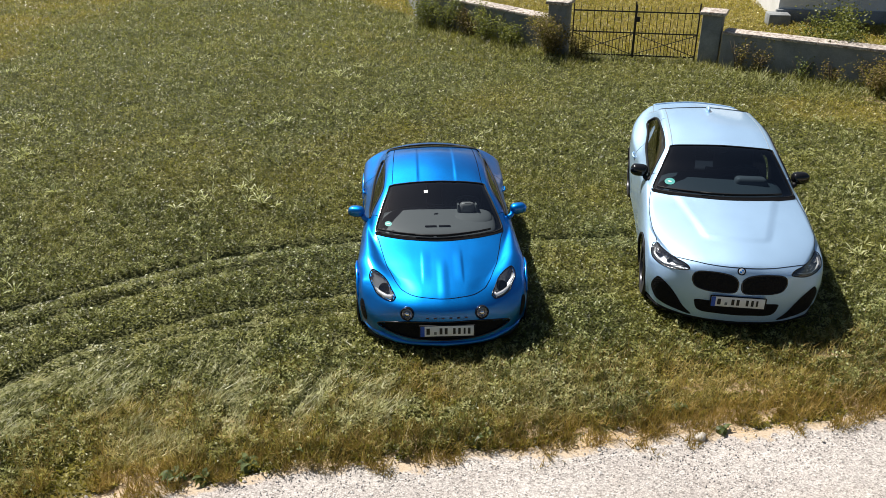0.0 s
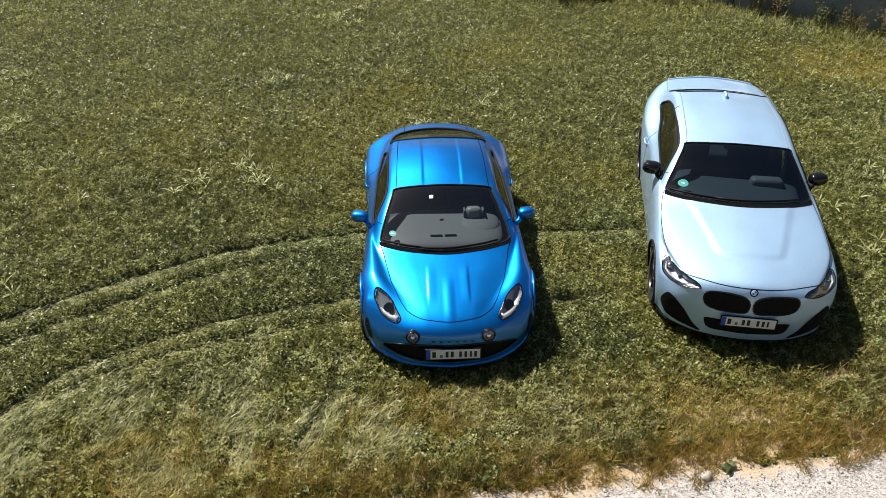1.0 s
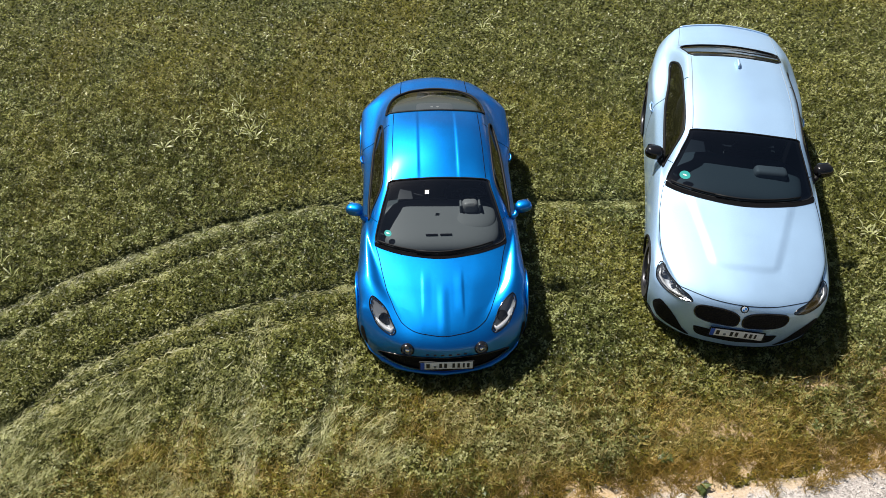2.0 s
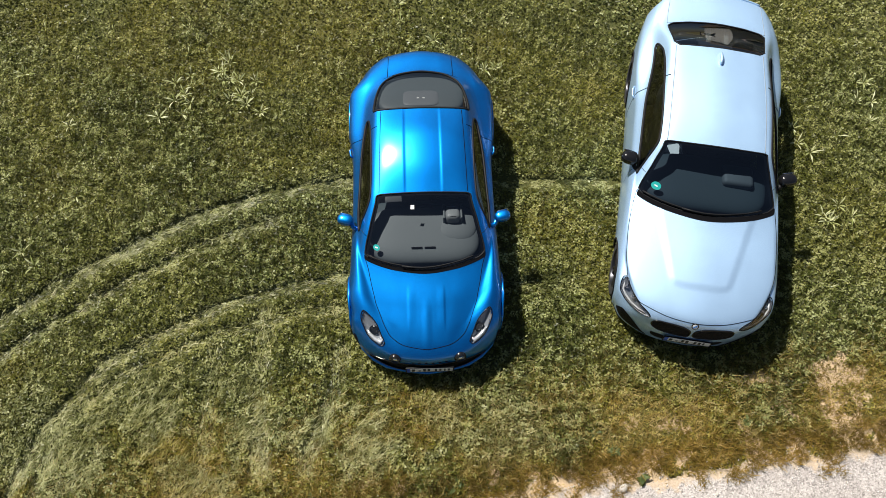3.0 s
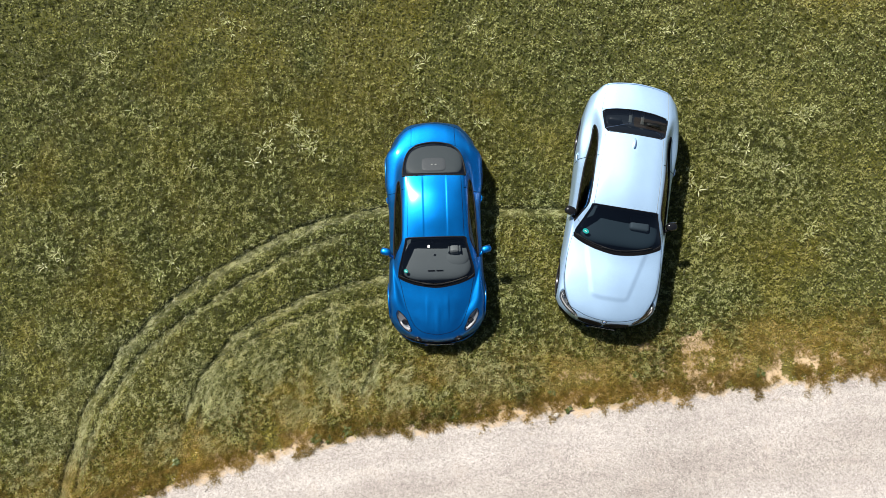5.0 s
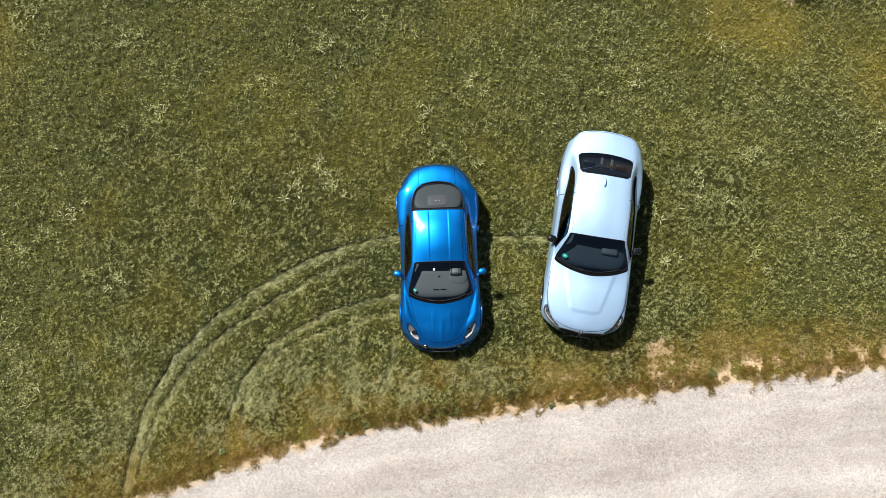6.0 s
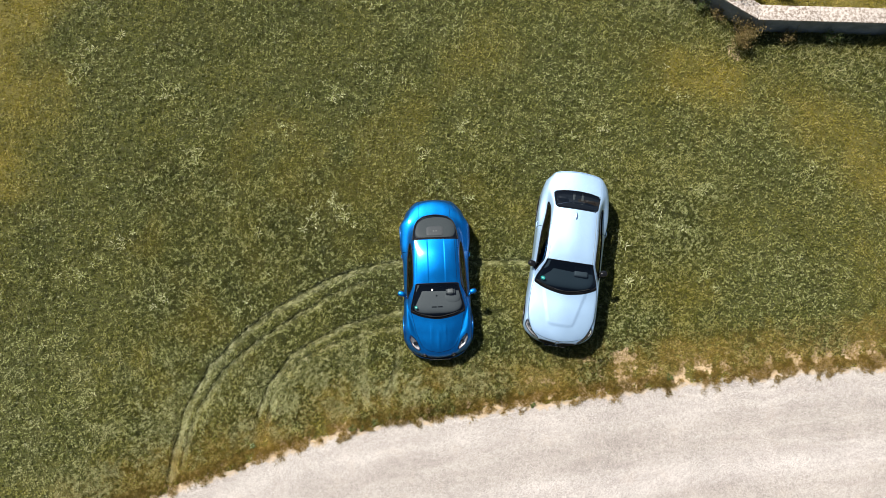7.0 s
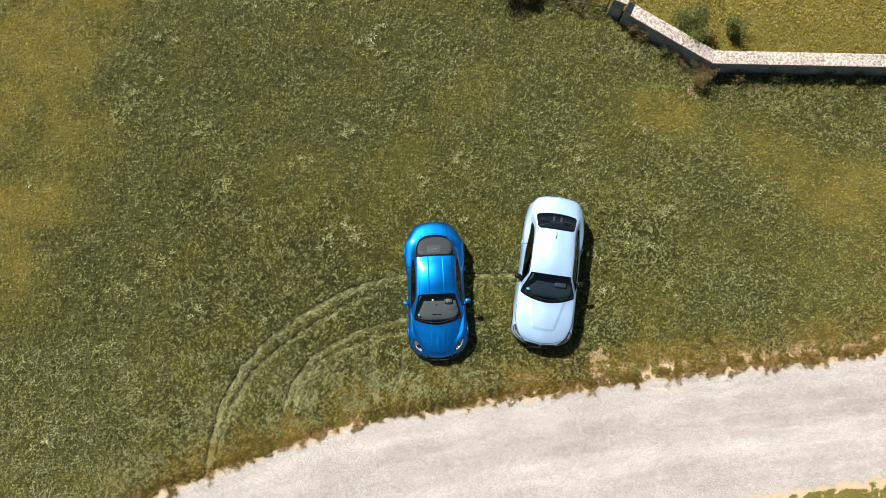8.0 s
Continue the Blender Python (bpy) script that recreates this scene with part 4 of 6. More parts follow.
def blue_coupe():
    car = tagged(new("sports_coupe"), "low bright metallic blue two-door sports coupe parked on the meadow", "car", "cars on the meadow")
    f, r = Vector((-0.072, 7.018)), Vector((-0.39, 11.183))
    d = r - f
    car.matrix_world = pose(f.x, f.y, CAR_Z, 0, 0, math.degrees(math.atan2(d.y, d.x)))
    middle = [(0.07, 0, 0.16), (0.075, 0, 0.33), (0.1, 0, 0.5), (0.215, 0, 0.6), (0.65, 0, 0.735), (1.07, 0, 0.83), (1.48, 0, 1.0), (1.9, 0, 1.13), (2.45, 0, 1.195), (3.0, 0, 1.14), (3.73, 0, 0.92), (4.11, 0, 0.8), (4.19, 0, 0.58), (4.05, 0, 0.25)]
    edge = [(0.13, 0.43, 0.16), (0.145, 0.43, 0.33), (0.185, 0.43, 0.505), (0.37, 0.41, 0.62), (0.76, 0.565, 0.715), (1.27, 0.69, 0.835), (1.58, 0.625, 0.985), (1.9, 0.55, 1.1), (2.45, 0.535, 1.15), (3.0, 0.52, 1.105), (3.62, 0.46, 0.915), (4.02, 0.42, 0.795), (4.13, 0.45, 0.6), (4.02, 0.42, 0.25)]
    belt = [(0.3, 0.7, 0.17), (0.31, 0.72, 0.36), (0.36, 0.69, 0.505), (0.5, 0.665, 0.645), (0.88, 0.74, 0.765), (1.4, 0.775, 0.82), (1.75, 0.77, 0.835), (2.05, 0.76, 0.845), (2.5, 0.74, 0.86), (2.95, 0.7, 0.89), (3.52, 0.665, 0.885), (3.9, 0.6, 0.775), (4.02, 0.6, 0.56), (3.95, 0.62, 0.25)]
    shoulder = [(0.46, 0.8, 0.19), (0.44, 0.825, 0.4), (0.48, 0.815, 0.53), (0.58, 0.8, 0.63), (0.88, 0.86, 0.68), (1.4, 0.85, 0.68), (1.75, 0.84, 0.69), (2.05, 0.835, 0.7), (2.5, 0.835, 0.71), (2.95, 0.875, 0.75), (3.45, 0.88, 0.75), (3.76, 0.74, 0.7), (3.88, 0.72, 0.52), (3.84, 0.7, 0.25)]
    side = [(0.5, 0.82, 0.18), (0.49, 0.845, 0.36), (0.53, 0.85, 0.46), (0.62, 0.865, 0.5), (0.88, 0.895, 0.5), (1.4, 0.865, 0.45), (1.75, 0.85, 0.44), (2.05, 0.845, 0.44), (2.5, 0.855, 0.46), (2.95, 0.89, 0.51), (3.4, 0.899, 0.51), (3.7, 0.8, 0.5), (3.82, 0.75, 0.42), (3.79, 0.72, 0.25)]
    sill = [(0.52, 0.8, 0.16), (0.53, 0.815, 0.17), (0.56, 0.825, 0.17), (0.63, 0.845, 0.16), (0.88, 0.86, 0.15), (1.4, 0.84, 0.15), (1.75, 0.835, 0.15), (2.05, 0.83, 0.15), (2.5, 0.84, 0.15), (2.95, 0.86, 0.16), (3.4, 0.87, 0.17), (3.66, 0.79, 0.19), (3.75, 0.74, 0.2), (3.76, 0.7, 0.2)]
    skin = Skin([middle, edge, belt, shoulder, side, sill], blue_ridge)
    axles = [(0.86, 0.30, 0.345), (3.28, 0.31, 0.36)]
    screen = around(4.985, 6.97, 1.93)
    rear = [(9.04, -1.9), (9.04, -1.0), (9.04, 0), (9.04, 1.0), (9.04, 1.9), (9.05, 2.18), (9.09, 2.27), (9.3, 2.26), (9.5, 2.22), (9.7, 2.12), (9.86, 1.9), (9.93, 1.5), (9.955, 1.0), (9.96, 0), (9.955, -1.0), (9.93, -1.5), (9.86, -1.9), (9.7, -2.12), (9.5, -2.22), (9.3, -2.26), (9.09, -2.27), (9.05, -2.18)]
    window = [(5.5, 2.75), (5.9, 2.52), (6.3, 2.34), (6.8, 2.24), (7.4, 2.22), (8.0, 2.26), (8.5, 2.36), (8.85, 2.52), (9.0, 2.7), (8.9, 2.84), (8.4, 2.9), (7.6, 2.9), (6.8, 2.9), (6.0, 2.9)]
    lamp = skin.mapped([(0.65, 0.71, 0.70), (0.56, 0.735, 0.655), (0.42, 0.675, 0.58), (0.33, 0.595, 0.55), (0.275, 0.515, 0.55), (0.30, 0.48, 0.58), (0.385, 0.515, 0.62), (0.475, 0.55, 0.65), (0.575, 0.62, 0.685)])
    grille = skin.mapped(GRILLE_LINE)
    cuts = [screen, rear, window, flipped(window), lamp, flipped(lamp), grille]
    hood_line = [(0.205, 0, 0.596), (0.22, 0.12, 0.597), (0.245, 0.23, 0.598), (0.285, 0.315, 0.60), (0.345, 0.39, 0.612), (0.43, 0.45, 0.64), (0.53, 0.495, 0.665), (0.68, 0.55, 0.70), (0.88, 0.60, 0.745), (1.1, 0.645, 0.80), (1.27, 0.685, 0.832)]
    shell(car, skin, axles, BLUE_PAINT, cuts, (5.62, 8.6), 11, hood_line)
    pane(car, skin, "windscreen", screen, SCREEN, 0.009, "raked clear windscreen")
    pane(car, skin, "rear_window", rear, TINTED, 0.014, "rounded tinted rear window")
    for o in (window, flipped(window)):
        pane(car, skin, "side_window", o, TINTED, 0.013, "dark side window")
    # cowl and wipers
    part("cowl", skin.patch(span(4.9, 4.995, 5), span(-1.98, 1.98, 60), 0.003), LINER, car, "black scuttle below the windscreen")
    wiper(car, skin, (5.03, 0.75), (5.09, -1.5))
    wiper(car, skin, (5.06, 1.8), (5.05, 0.2))
    # headlamps: dark bowl, projector, bright strip, clear lens
    for o, s in ((lamp, 1), (flipped(lamp), -1)):
        bm, line = skin.inlay(o, -0.004, 6, 48, 0.07)
        h = part("headlamp", bm, SILVER_BOWL, car, "almond-shaped headlamp with silver bowl and round projector")
        lens = part("lens", skin.inlay(o, 0.003, 8, 48)[0], LENS, h)
        lens.visible_shadow = False
        part("lamp_rim", skin.seam(line, 0.006, 0.002), GLOSS_BLACK, h)
        c = np.mean(np.array(o), 0)
        p = skin.at(c[:1], c[1:])[0] - skin.normal(c[:1], c[1:])[0] * 0.035
        b = lathe([(0.0, -0.02), (0.05, -0.02), (0.058, 0.0), (0.05, 0.01), (0.042, -0.004), (0.0, -0.012)], 28, "x")
        b.transform(Matrix.Translation(p) @ pose(0, 0, 0, 0, 40, s * -25) @ pose(0, 0, 0, 0, 0, 180))
        part("projector", b, GLOSS_BLACK, h, "round dark projector")
        bar = np.array([skin.find(p) for p in ((0.455, s * 0.675, 0.60), (0.40, s * 0.635, 0.58), (0.35, s * 0.58, 0.565), (0.31, s * 0.525, 0.565), (0.335, s * 0.50, 0.59))])
        pts = skin.at(bar[:, 0], bar[:, 1]) - skin.normal(bar[:, 0], bar[:, 1]) * 0.012
        part("daylight_strip", tube([tuple(k) for k in pts], [0.010, 0.018, 0.024, 0.026, 0.012], 10), LAMP_WHITE, h, "bright white light strip")
    # round driving lamps on pods in the nose
    for s in (1, -1):
        u, q = skin.find((0.165, s * 0.365, 0.505))
        c = skin.at(np.array([u]), np.array([q]))[0]
        pod = part("driving_lamp", egg((0.42, 0.18, 0.175), (c[0] + 0.165, c[1], c[2] - 0.022), (0, -14, 0)), BLUE_PAINT, car, "round driving lamp in a blue pod")
        m = pose(c[0] - 0.028, c[1], c[2] - 0.03, 0, 13, s * -10) @ Matrix.Scale(0.95, 4)
        for name, prof, material in (("lamp_ring", [(0.056, 0.0), (0.066, -0.014), (0.074, 0.0), (0.07, 0.05), (0.056, 0.02), (0.056, 0.0)], GLOSS_BLACK), ("reflector", [(0.0, 0.03), (0.03, 0.022), (0.056, 0.004), (0.056, 0.02), (0.0, 0.04)], PALE_PLASTIC), ("lens", [(0.0, -0.004), (0.03, -0.003), (0.058, 0.0)], LENS)):
            b = lathe(prof, 30, "x")
            b.transform(m)
            part(name, b, material, pod).visible_shadow = name != "lens"
        b = egg((0.03, 0.05, 0.05))
        b.transform(m)
        part("projector", b, CHROME, pod)
    # lower intake, plate, lip
    bm, line = skin.inlay(grille, -0.012, 8, 96)
    mouth = part("lower_grille", bm, GRILLE, car, "wide black lower intake")
    part("grille_rim", skin.seam(line, 0.008, 0.002), GLOSS_BLACK, mouth)
    for s in (1, -1):
        vent = skin.mapped([(0.43, s * 0.81, 0.49), (0.46, s * 0.835, 0.43), (0.44, s * 0.82, 0.30), (0.38, s * 0.775, 0.28), (0.37, s * 0.765, 0.36)])
        part("side_intake", skin.inlay(vent, 0.003, 4, 24)[0], GRILLE, car)
    lip = [(0.47, 0.80, 0.21), (0.36, 0.745, 0.205), (0.235, 0.62, 0.195), (0.15, 0.47, 0.175), (0.118, 0.36, 0.16)]
    lip = [(x, -y, z) for x, y, z in lip] + [(0.085, -0.2, 0.162), (0.062, 0.0, 0.165), (0.085, 0.2, 0.162)] + lip[::-1]
    part("front_lip", tube(lip, [0.012, 0.02, 0.026, 0.028, 0.02, 0.022, 0.024, 0.022, 0.02, 0.028, 0.026, 0.02, 0.012], 10), BLUE_PAINT, car, "blue painted lower lip")
    part("splitter", tube([(0.44, -0.76, 0.13), (0.3, -0.66, 0.125), (0.17, -0.4, 0.12), (0.12, 0, 0.12), (0.17, 0.4, 0.12), (0.3, 0.66, 0.125), (0.44, 0.76, 0.13)], 0.022, 8), TRIM, car)
    plate(car, (0.052, -0.02, 0.325), 4, 0, [(0.185, 0.055), (0.06, 0.045), (0.01, 0.045), (-0.07, 0.04), (-0.12, 0.04), (-0.17, 0.03), (-0.215, 0.04)])
    # raised letters across the nose, as plain bars
    for k in range(6):
        u, q = skin.find((0.09, 0.17 - 0.076 * k, 0.445))
        p = skin.at(np.array([u]), np.array([q]))[0]
        part("letter_bar", block((0.006, 0.03, 0.014), (p[0] - 0.003, p[1], p[2]), 0.002, (0, 10, 0)), ALLOY, car)
    for s in (1, -1):
        mirror(car, (1.60, 0.77, 0.80), (1.69, 0.905, 0.885), (0.13, 0.19, 0.12), BLUE_PAINT, s, "blue door mirror")
        door_handle(car, skin, (2.62, 0.84, 0.70), s, BLUE_PAINT)
        u = np.array([skin.find((4.16, s * k, 0.5)) for k in (0.3, 0.42, 0.52, 0.6)])
        part("tail_lamp", skin.seam(u, 0.022, 0.003, False), RED_LAMP, car, "slim red tail lamp")
        b = tube([(4.12, s * 0.06 + s * 0.0, 0.27), (4.2, s * 0.06, 0.27)], 0.045, 14)
        part("exhaust", b, CHROME, car)
        for x in (0.86, 3.28):
            wheel(car, (x, s * 0.775, 0.315), 0.315, 0.21, s)
    # shut lines of the roof skin and the boot
    for s in (1, -1):
        line = np.stack([span(7.02, 9.0, 40), np.full(40, s * 1.82)], 1)
        part("roof_seam", skin.seam(line, 0.004, 0.0, False), LINER, car)
        line = np.stack([span(9.98, 10.98, 24), s * (1.75 + 0.15 * span(0, 1, 24))], 1)
        part("boot_seam", skin.seam(line, 0.004, 0.0, False), LINER, car)
    # cabin
    part("cabin_floor", block((2.3, 1.4, 0.08), (2.2, 0, 0.26), 0.03), CARPET, car)
    part("bulkhead", block((0.08, 1.36, 0.62), (3.02, 0, 0.6), 0.02), CARPET, car)
    dash = part("dashboard", egg((0.74, 1.28, 0.26), (1.53, 0, 0.735), (0, -4, 0), 3.4, 36, 18), PLASTIC, car, "grey soft-touch dashboard")
    part("dash_shelf", egg((0.34, 1.30, 0.07), (1.82, 0.0, 0.745), (0, 8, 0), 4, 30, 12), DARK_PLASTIC, dash)
    part("dash_dome", egg((0.50, 0.56, 0.15), (1.63, -0.33, 0.80), (0, 0, 0), 2.4, 32, 16), PLASTIC, dash)
    part("instrument_hood", block((0.22, 0.17, 0.13), (1.73, -0.33, 0.885), 0.045, (0, 22, 0), 3), HOOD_PLASTIC, dash, "squared grey instrument hood")
    for y in (-0.43, -0.23):
        part("hood_cheek", block((0.22, 0.025, 0.12), (1.74, y, 0.875), 0.012, (0, 14, 0)), PLASTIC, dash)
    part("instrument_screen", block((0.02, 0.17, 0.1), (1.84, -0.33, 0.87), 0.01, (0, -15, 0)), GLOSS_BLACK, dash)
    part("instrument_visor", block((0.10, 0.085, 0.03), (1.70, -0.335, 0.945), 0.01, (0, 14, 0)), GLOSS_BLACK, dash, "small dark display on the hood")
    part("centre_screen", block((0.03, 0.19, 0.11), (1.86, 0.0, 0.83), 0.01, (0, -15, 0)), GLOSS_BLACK, dash)
    for y in (0.09, -0.06):
        part("dash_vent", block((0.022, 0.125, 0.012), (1.33, y, 0.853), 0.004), LINER, dash)
    steering_wheel(car, (2.02, -0.34, 0.76), -24)
    for y in (0.34, -0.34):
        seat(car, 2.36, y, 0.30)
    cover = part("engine_cover", egg((0.80, 1.06, 0.16), (3.42, 0, 0.86), (0, 17, 0), 4.5, 36, 14), ENGINE_GREY, car, "grey moulded engine cover")
    part("cover_recess", egg((0.30, 0.46, 0.08), (3.26, 0, 0.962), (0, 17, 0), 4.5, 30, 12), HOOD_PLASTIC, cover)
    part("cover_edge", block((0.1, 1.1, 0.05), (3.04, 0, 1.03), 0.01, (0, 17, 0)), LINER, cover)
    for y in (0.035, -0.035):
        part("cover_mark", block((0.02, 0.03, 0.004), (3.26, y, 1.004), 0.0, (0, 17, 0)), PAPER, cover, "small white mark")
    # stickers on the glass
    for name, p, ru, rq, material, label in (("toll_sticker", (1.73, 0.13, 1.09), 0.06, 0.085, PAPER, "white square sticker on the glass"), ("round_sticker", (1.33, 0.548, 0.89), 0.09, 0.1, GREEN_STICKER, "round green sticker on the glass")):
        u, q = skin.find(p)
        o = [(u + ru * math.cos(a) * (1.2 if name == "toll_sticker" else 1), q + rq * math.sin(a) * (1.2 if name == "toll_sticker" else 1)) for a in (np.arange(4) * math.pi / 2 + math.pi / 4 if name == "toll_sticker" else np.arange(12) * math.pi / 6)]
        if name == "toll_sticker":
            o = [(o[k][0] * (1 - t) + o[(k + 1) % 4][0] * t, o[k][1] * (1 - t) + o[(k + 1) % 4][1] * t) for k in range(4) for t in (0, 0.05, 0.5, 0.95)]
        part(name, skin.inlay(o, 0.0015, 3, 24)[0], material, car, label)
        if name == "round_sticker":
            part("sticker_text", skin.inlay([(u + 0.02 * math.cos(a), q + 0.05 * math.sin(a)) for a in np.arange(12) * math.pi / 6], 0.0035, 2, 16)[0], PAPER, car)
    return car


# ---- the pale coupe ----
def pale_ridge(x, y, z):
    """The raised middle of the hood, with a clear front edge and flanks that widen towards the screen."""
    a = np.abs(y)
    front = ease(0.46, 0.56, x - 0.9 * np.clip(a - 0.12, 0, 1) ** 2)
    flank = 0.27 + 0.26 * np.clip(x - 0.55, 0, 1)
    return 0.0105 * front * (1 - ease(1.3, 1.6, x)) * (z > 0.7) * (1 - ease(flank, flank + 0.1, a))


def pale_coupe():
    car = tagged(new("coupe"), "pale blue-grey metallic two-door coupe with black trim on the meadow", "car", "cars on the meadow")
    f, r = Vector((2.855, 7.470)), Vector((3.38, 11.990))
    d = r - f
    car.matrix_world = pose(f.x, f.y, CAR_Z + 0.05, 0, 0, math.degrees(math.atan2(d.y, d.x)))
    middle = [(0.075, 0, 0.14), (0.05, 0, 0.4), (0.085, 0, 0.66), (0.13, 0, 0.738), (0.75, 0, 0.9), (1.36, 0, 0.965), (1.73, 0, 1.17), (2.08, 0, 1.33), (2.7, 0, 1.405), (3.42, 0, 1.365), (3.99, 0, 1.155), (4.5, 0, 1.105), (4.56, 0, 0.68), (4.45, 0, 0.28)]
    edge = [(0.14, 0.46, 0.145), (0.125, 0.48, 0.42), (0.14, 0.5, 0.645), (0.25, 0.6, 0.725), (0.8, 0.815, 0.835), (1.6, 0.785, 0.942), (1.86, 0.68, 1.14), (2.09, 0.595, 1.295), (2.7, 0.58, 1.355), (3.42, 0.555, 1.315), (3.92, 0.61, 1.13), (4.42, 0.58, 1.06), (4.48, 0.62, 0.68), (4.4, 0.58, 0.28)]
    belt = [(0.3, 0.75, 0.165), (0.27, 0.77, 0.44), (0.33, 0.78, 0.6), (0.5, 0.8, 0.725), (0.9, 0.86, 0.8), (1.7, 0.83, 0.925), (2.0, 0.81, 0.96), (2.3, 0.805, 0.975), (2.75, 0.79, 0.985), (3.45, 0.73, 1.03), (3.95, 0.745, 1.06), (4.3, 0.7, 1.02), (4.38, 0.71, 0.62), (4.3, 0.69, 0.28)]
    shoulder = [(0.42, 0.83, 0.2), (0.39, 0.86, 0.46), (0.42, 0.865, 0.6), (0.55, 0.875, 0.7), (0.9, 0.898, 0.73), (1.7, 0.88, 0.8), (2.0, 0.875, 0.81), (2.3, 0.87, 0.82), (2.75, 0.87, 0.83), (3.4, 0.9, 0.88), (3.85, 0.875, 0.88), (4.2, 0.815, 0.85), (4.27, 0.795, 0.58), (4.2, 0.77, 0.28)]
    side = [(0.45, 0.86, 0.22), (0.45, 0.885, 0.42), (0.48, 0.89, 0.52), (0.58, 0.9, 0.56), (0.88, 0.919, 0.56), (1.7, 0.895, 0.5), (2.0, 0.885, 0.5), (2.3, 0.88, 0.5), (2.75, 0.885, 0.5), (3.4, 0.915, 0.56), (3.8, 0.895, 0.56), (4.12, 0.84, 0.55), (4.2, 0.81, 0.45), (4.15, 0.77, 0.28)]
    sill = [(0.48, 0.84, 0.19), (0.49, 0.85, 0.2), (0.52, 0.86, 0.2), (0.6, 0.87, 0.19), (0.9, 0.88, 0.18), (1.7, 0.865, 0.18), (2.0, 0.86, 0.18), (2.3, 0.86, 0.18), (2.75, 0.865, 0.18), (3.4, 0.88, 0.19), (3.8, 0.86, 0.2), (4.05, 0.825, 0.22), (4.1, 0.79, 0.24), (4.1, 0.75, 0.24)]
    skin = Skin([middle, edge, belt, shoulder, side, sill], pale_ridge)
    axles = [(0.83, 0.325, 0.36), (3.57, 0.325, 0.365)]
    screen = around(4.985, 6.97, 1.94)
    rear = around(9.03, 9.96, 1.93, 0.0, 0.0, 9, 0.25)
    window = [(5.35, 2.8), (5.7, 2.5), (6.2, 2.3), (6.8, 2.2), (7.4, 2.18), (8.0, 2.22), (8.5, 2.3), (8.9, 2.45), (9.2, 2.68), (9.28, 2.85), (9.1, 2.93), (8.5, 2.93), (7.6, 2.93), (6.8, 2.93), (6.0, 2.93)]
    lamp = skin.mapped([(0.55, 0.79, 0.755), (0.535, 0.84, 0.715), (0.45, 0.84, 0.655), (0.385, 0.80, 0.628), (0.30, 0.735, 0.622), (0.215, 0.64, 0.632), (0.165, 0.55, 0.655), (0.15, 0.495, 0.677), (0.205, 0.545, 0.71), (0.285, 0.64, 0.728), (0.40, 0.715, 0.735), (0.48, 0.755, 0.742)])
    hood_line = [(0.124, 0, 0.733), (0.137, 0.19, 0.733), (0.18, 0.39, 0.738), (0.245, 0.55, 0.735), (0.30, 0.645, 0.73), (0.40, 0.722, 0.737), (0.55, 0.80, 0.757), (0.68, 0.825, 0.80), (0.82, 0.838, 0.825), (1.17, 0.84, 0.865), (1.6, 0.79, 0.94)]
    shell(car, skin, axles, WHITE_PAINT, [screen, rear, window, flipped(window), lamp, flipped(lamp)], (5.62, 8.35), 11, hood_line)
    pane(car, skin, "windscreen", screen, DARK_SCREEN, 0.008, "dark reflecting windscreen")
    pane(car, skin, "rear_window", rear, TINTED, 0.009, "dark tinted rear window")
    for o in (window, flipped(window)):
        pane(car, skin, "side_window", o, TINTED, 0.014, "dark frameless side window")
    part("cowl", skin.patch(span(4.9, 4.995, 5), span(-1.98, 1.98, 60), 0.003), LINER, car, "black scuttle below the windscreen")
    wiper(car, skin, (5.03, 0.7), (5.08, -1.5))
    wiper(car, skin, (5.05, 1.75), (5.05, 0.1))
    for o, s in ((lamp, 1), (flipped(lamp), -1)):
        bm, line = skin.inlay(o, -0.004, 6, 54, 0.06)
        h = part("headlamp", bm, BOWL, car, "slanted headlamp with dark bowl and bright strip")
        lens = part("lens", skin.inlay(o, 0.003, 8, 54)[0], LENS, h)
        lens.visible_shadow = False
        part("lamp_rim", skin.seam(line, 0.006, 0.001), GLOSS_BLACK, h)
        bar = np.array([skin.find((x, s * y, z)) for x, y, z in ((0.51, 0.81, 0.715), (0.45, 0.815, 0.67), (0.39, 0.775, 0.645), (0.31, 0.715, 0.64), (0.235, 0.63, 0.655), (0.19, 0.555, 0.68))])
        pts = skin.at(bar[:, 0], bar[:, 1]) - skin.normal(bar[:, 0], bar[:, 1]) * 0.008
        part("daylight_strip", tube([tuple(k) for k in pts], [0.006, 0.012, 0.013, 0.012, 0.011, 0.005], 8), LAMP_WHITE, h, "bright white light strip")
        for t in ((0.46, 0.785, 0.715), (0.35, 0.71, 0.70)):
            u, q = skin.find((t[0], s * t[1], t[2]))
            p = skin.at(np.array([u]), np.array([q]))[0] - skin.normal(np.array([u]), np.array([q]))[0] * 0.03
            part("projector", egg((0.06, 0.06, 0.06), tuple(p)), CHROME, h)
    # twin grilles, intakes, badge and plate
    for s in (1, -1):
        kidney = skin.mapped([(x, s * y, z) for x, y, z in ((0.128, 0.455, 0.60), (0.124, 0.41, 0.665), (0.105, 0.25, 0.676), (0.09, 0.12, 0.663), (0.078, 0.035, 0.62), (0.072, 0.018, 0.55), (0.07, 0.05, 0.487), (0.08, 0.2, 0.477), (0.1, 0.35, 0.487), (0.118, 0.43, 0.52))])
        bm, line = skin.inlay(kidney, 0.005, 5, 54)
        k = part("grille", bm, GRILLE, car, "black kidney-shaped grille")
        part("grille_rim", skin.seam(line, 0.008, 0.004), GLOSS_BLACK, k)
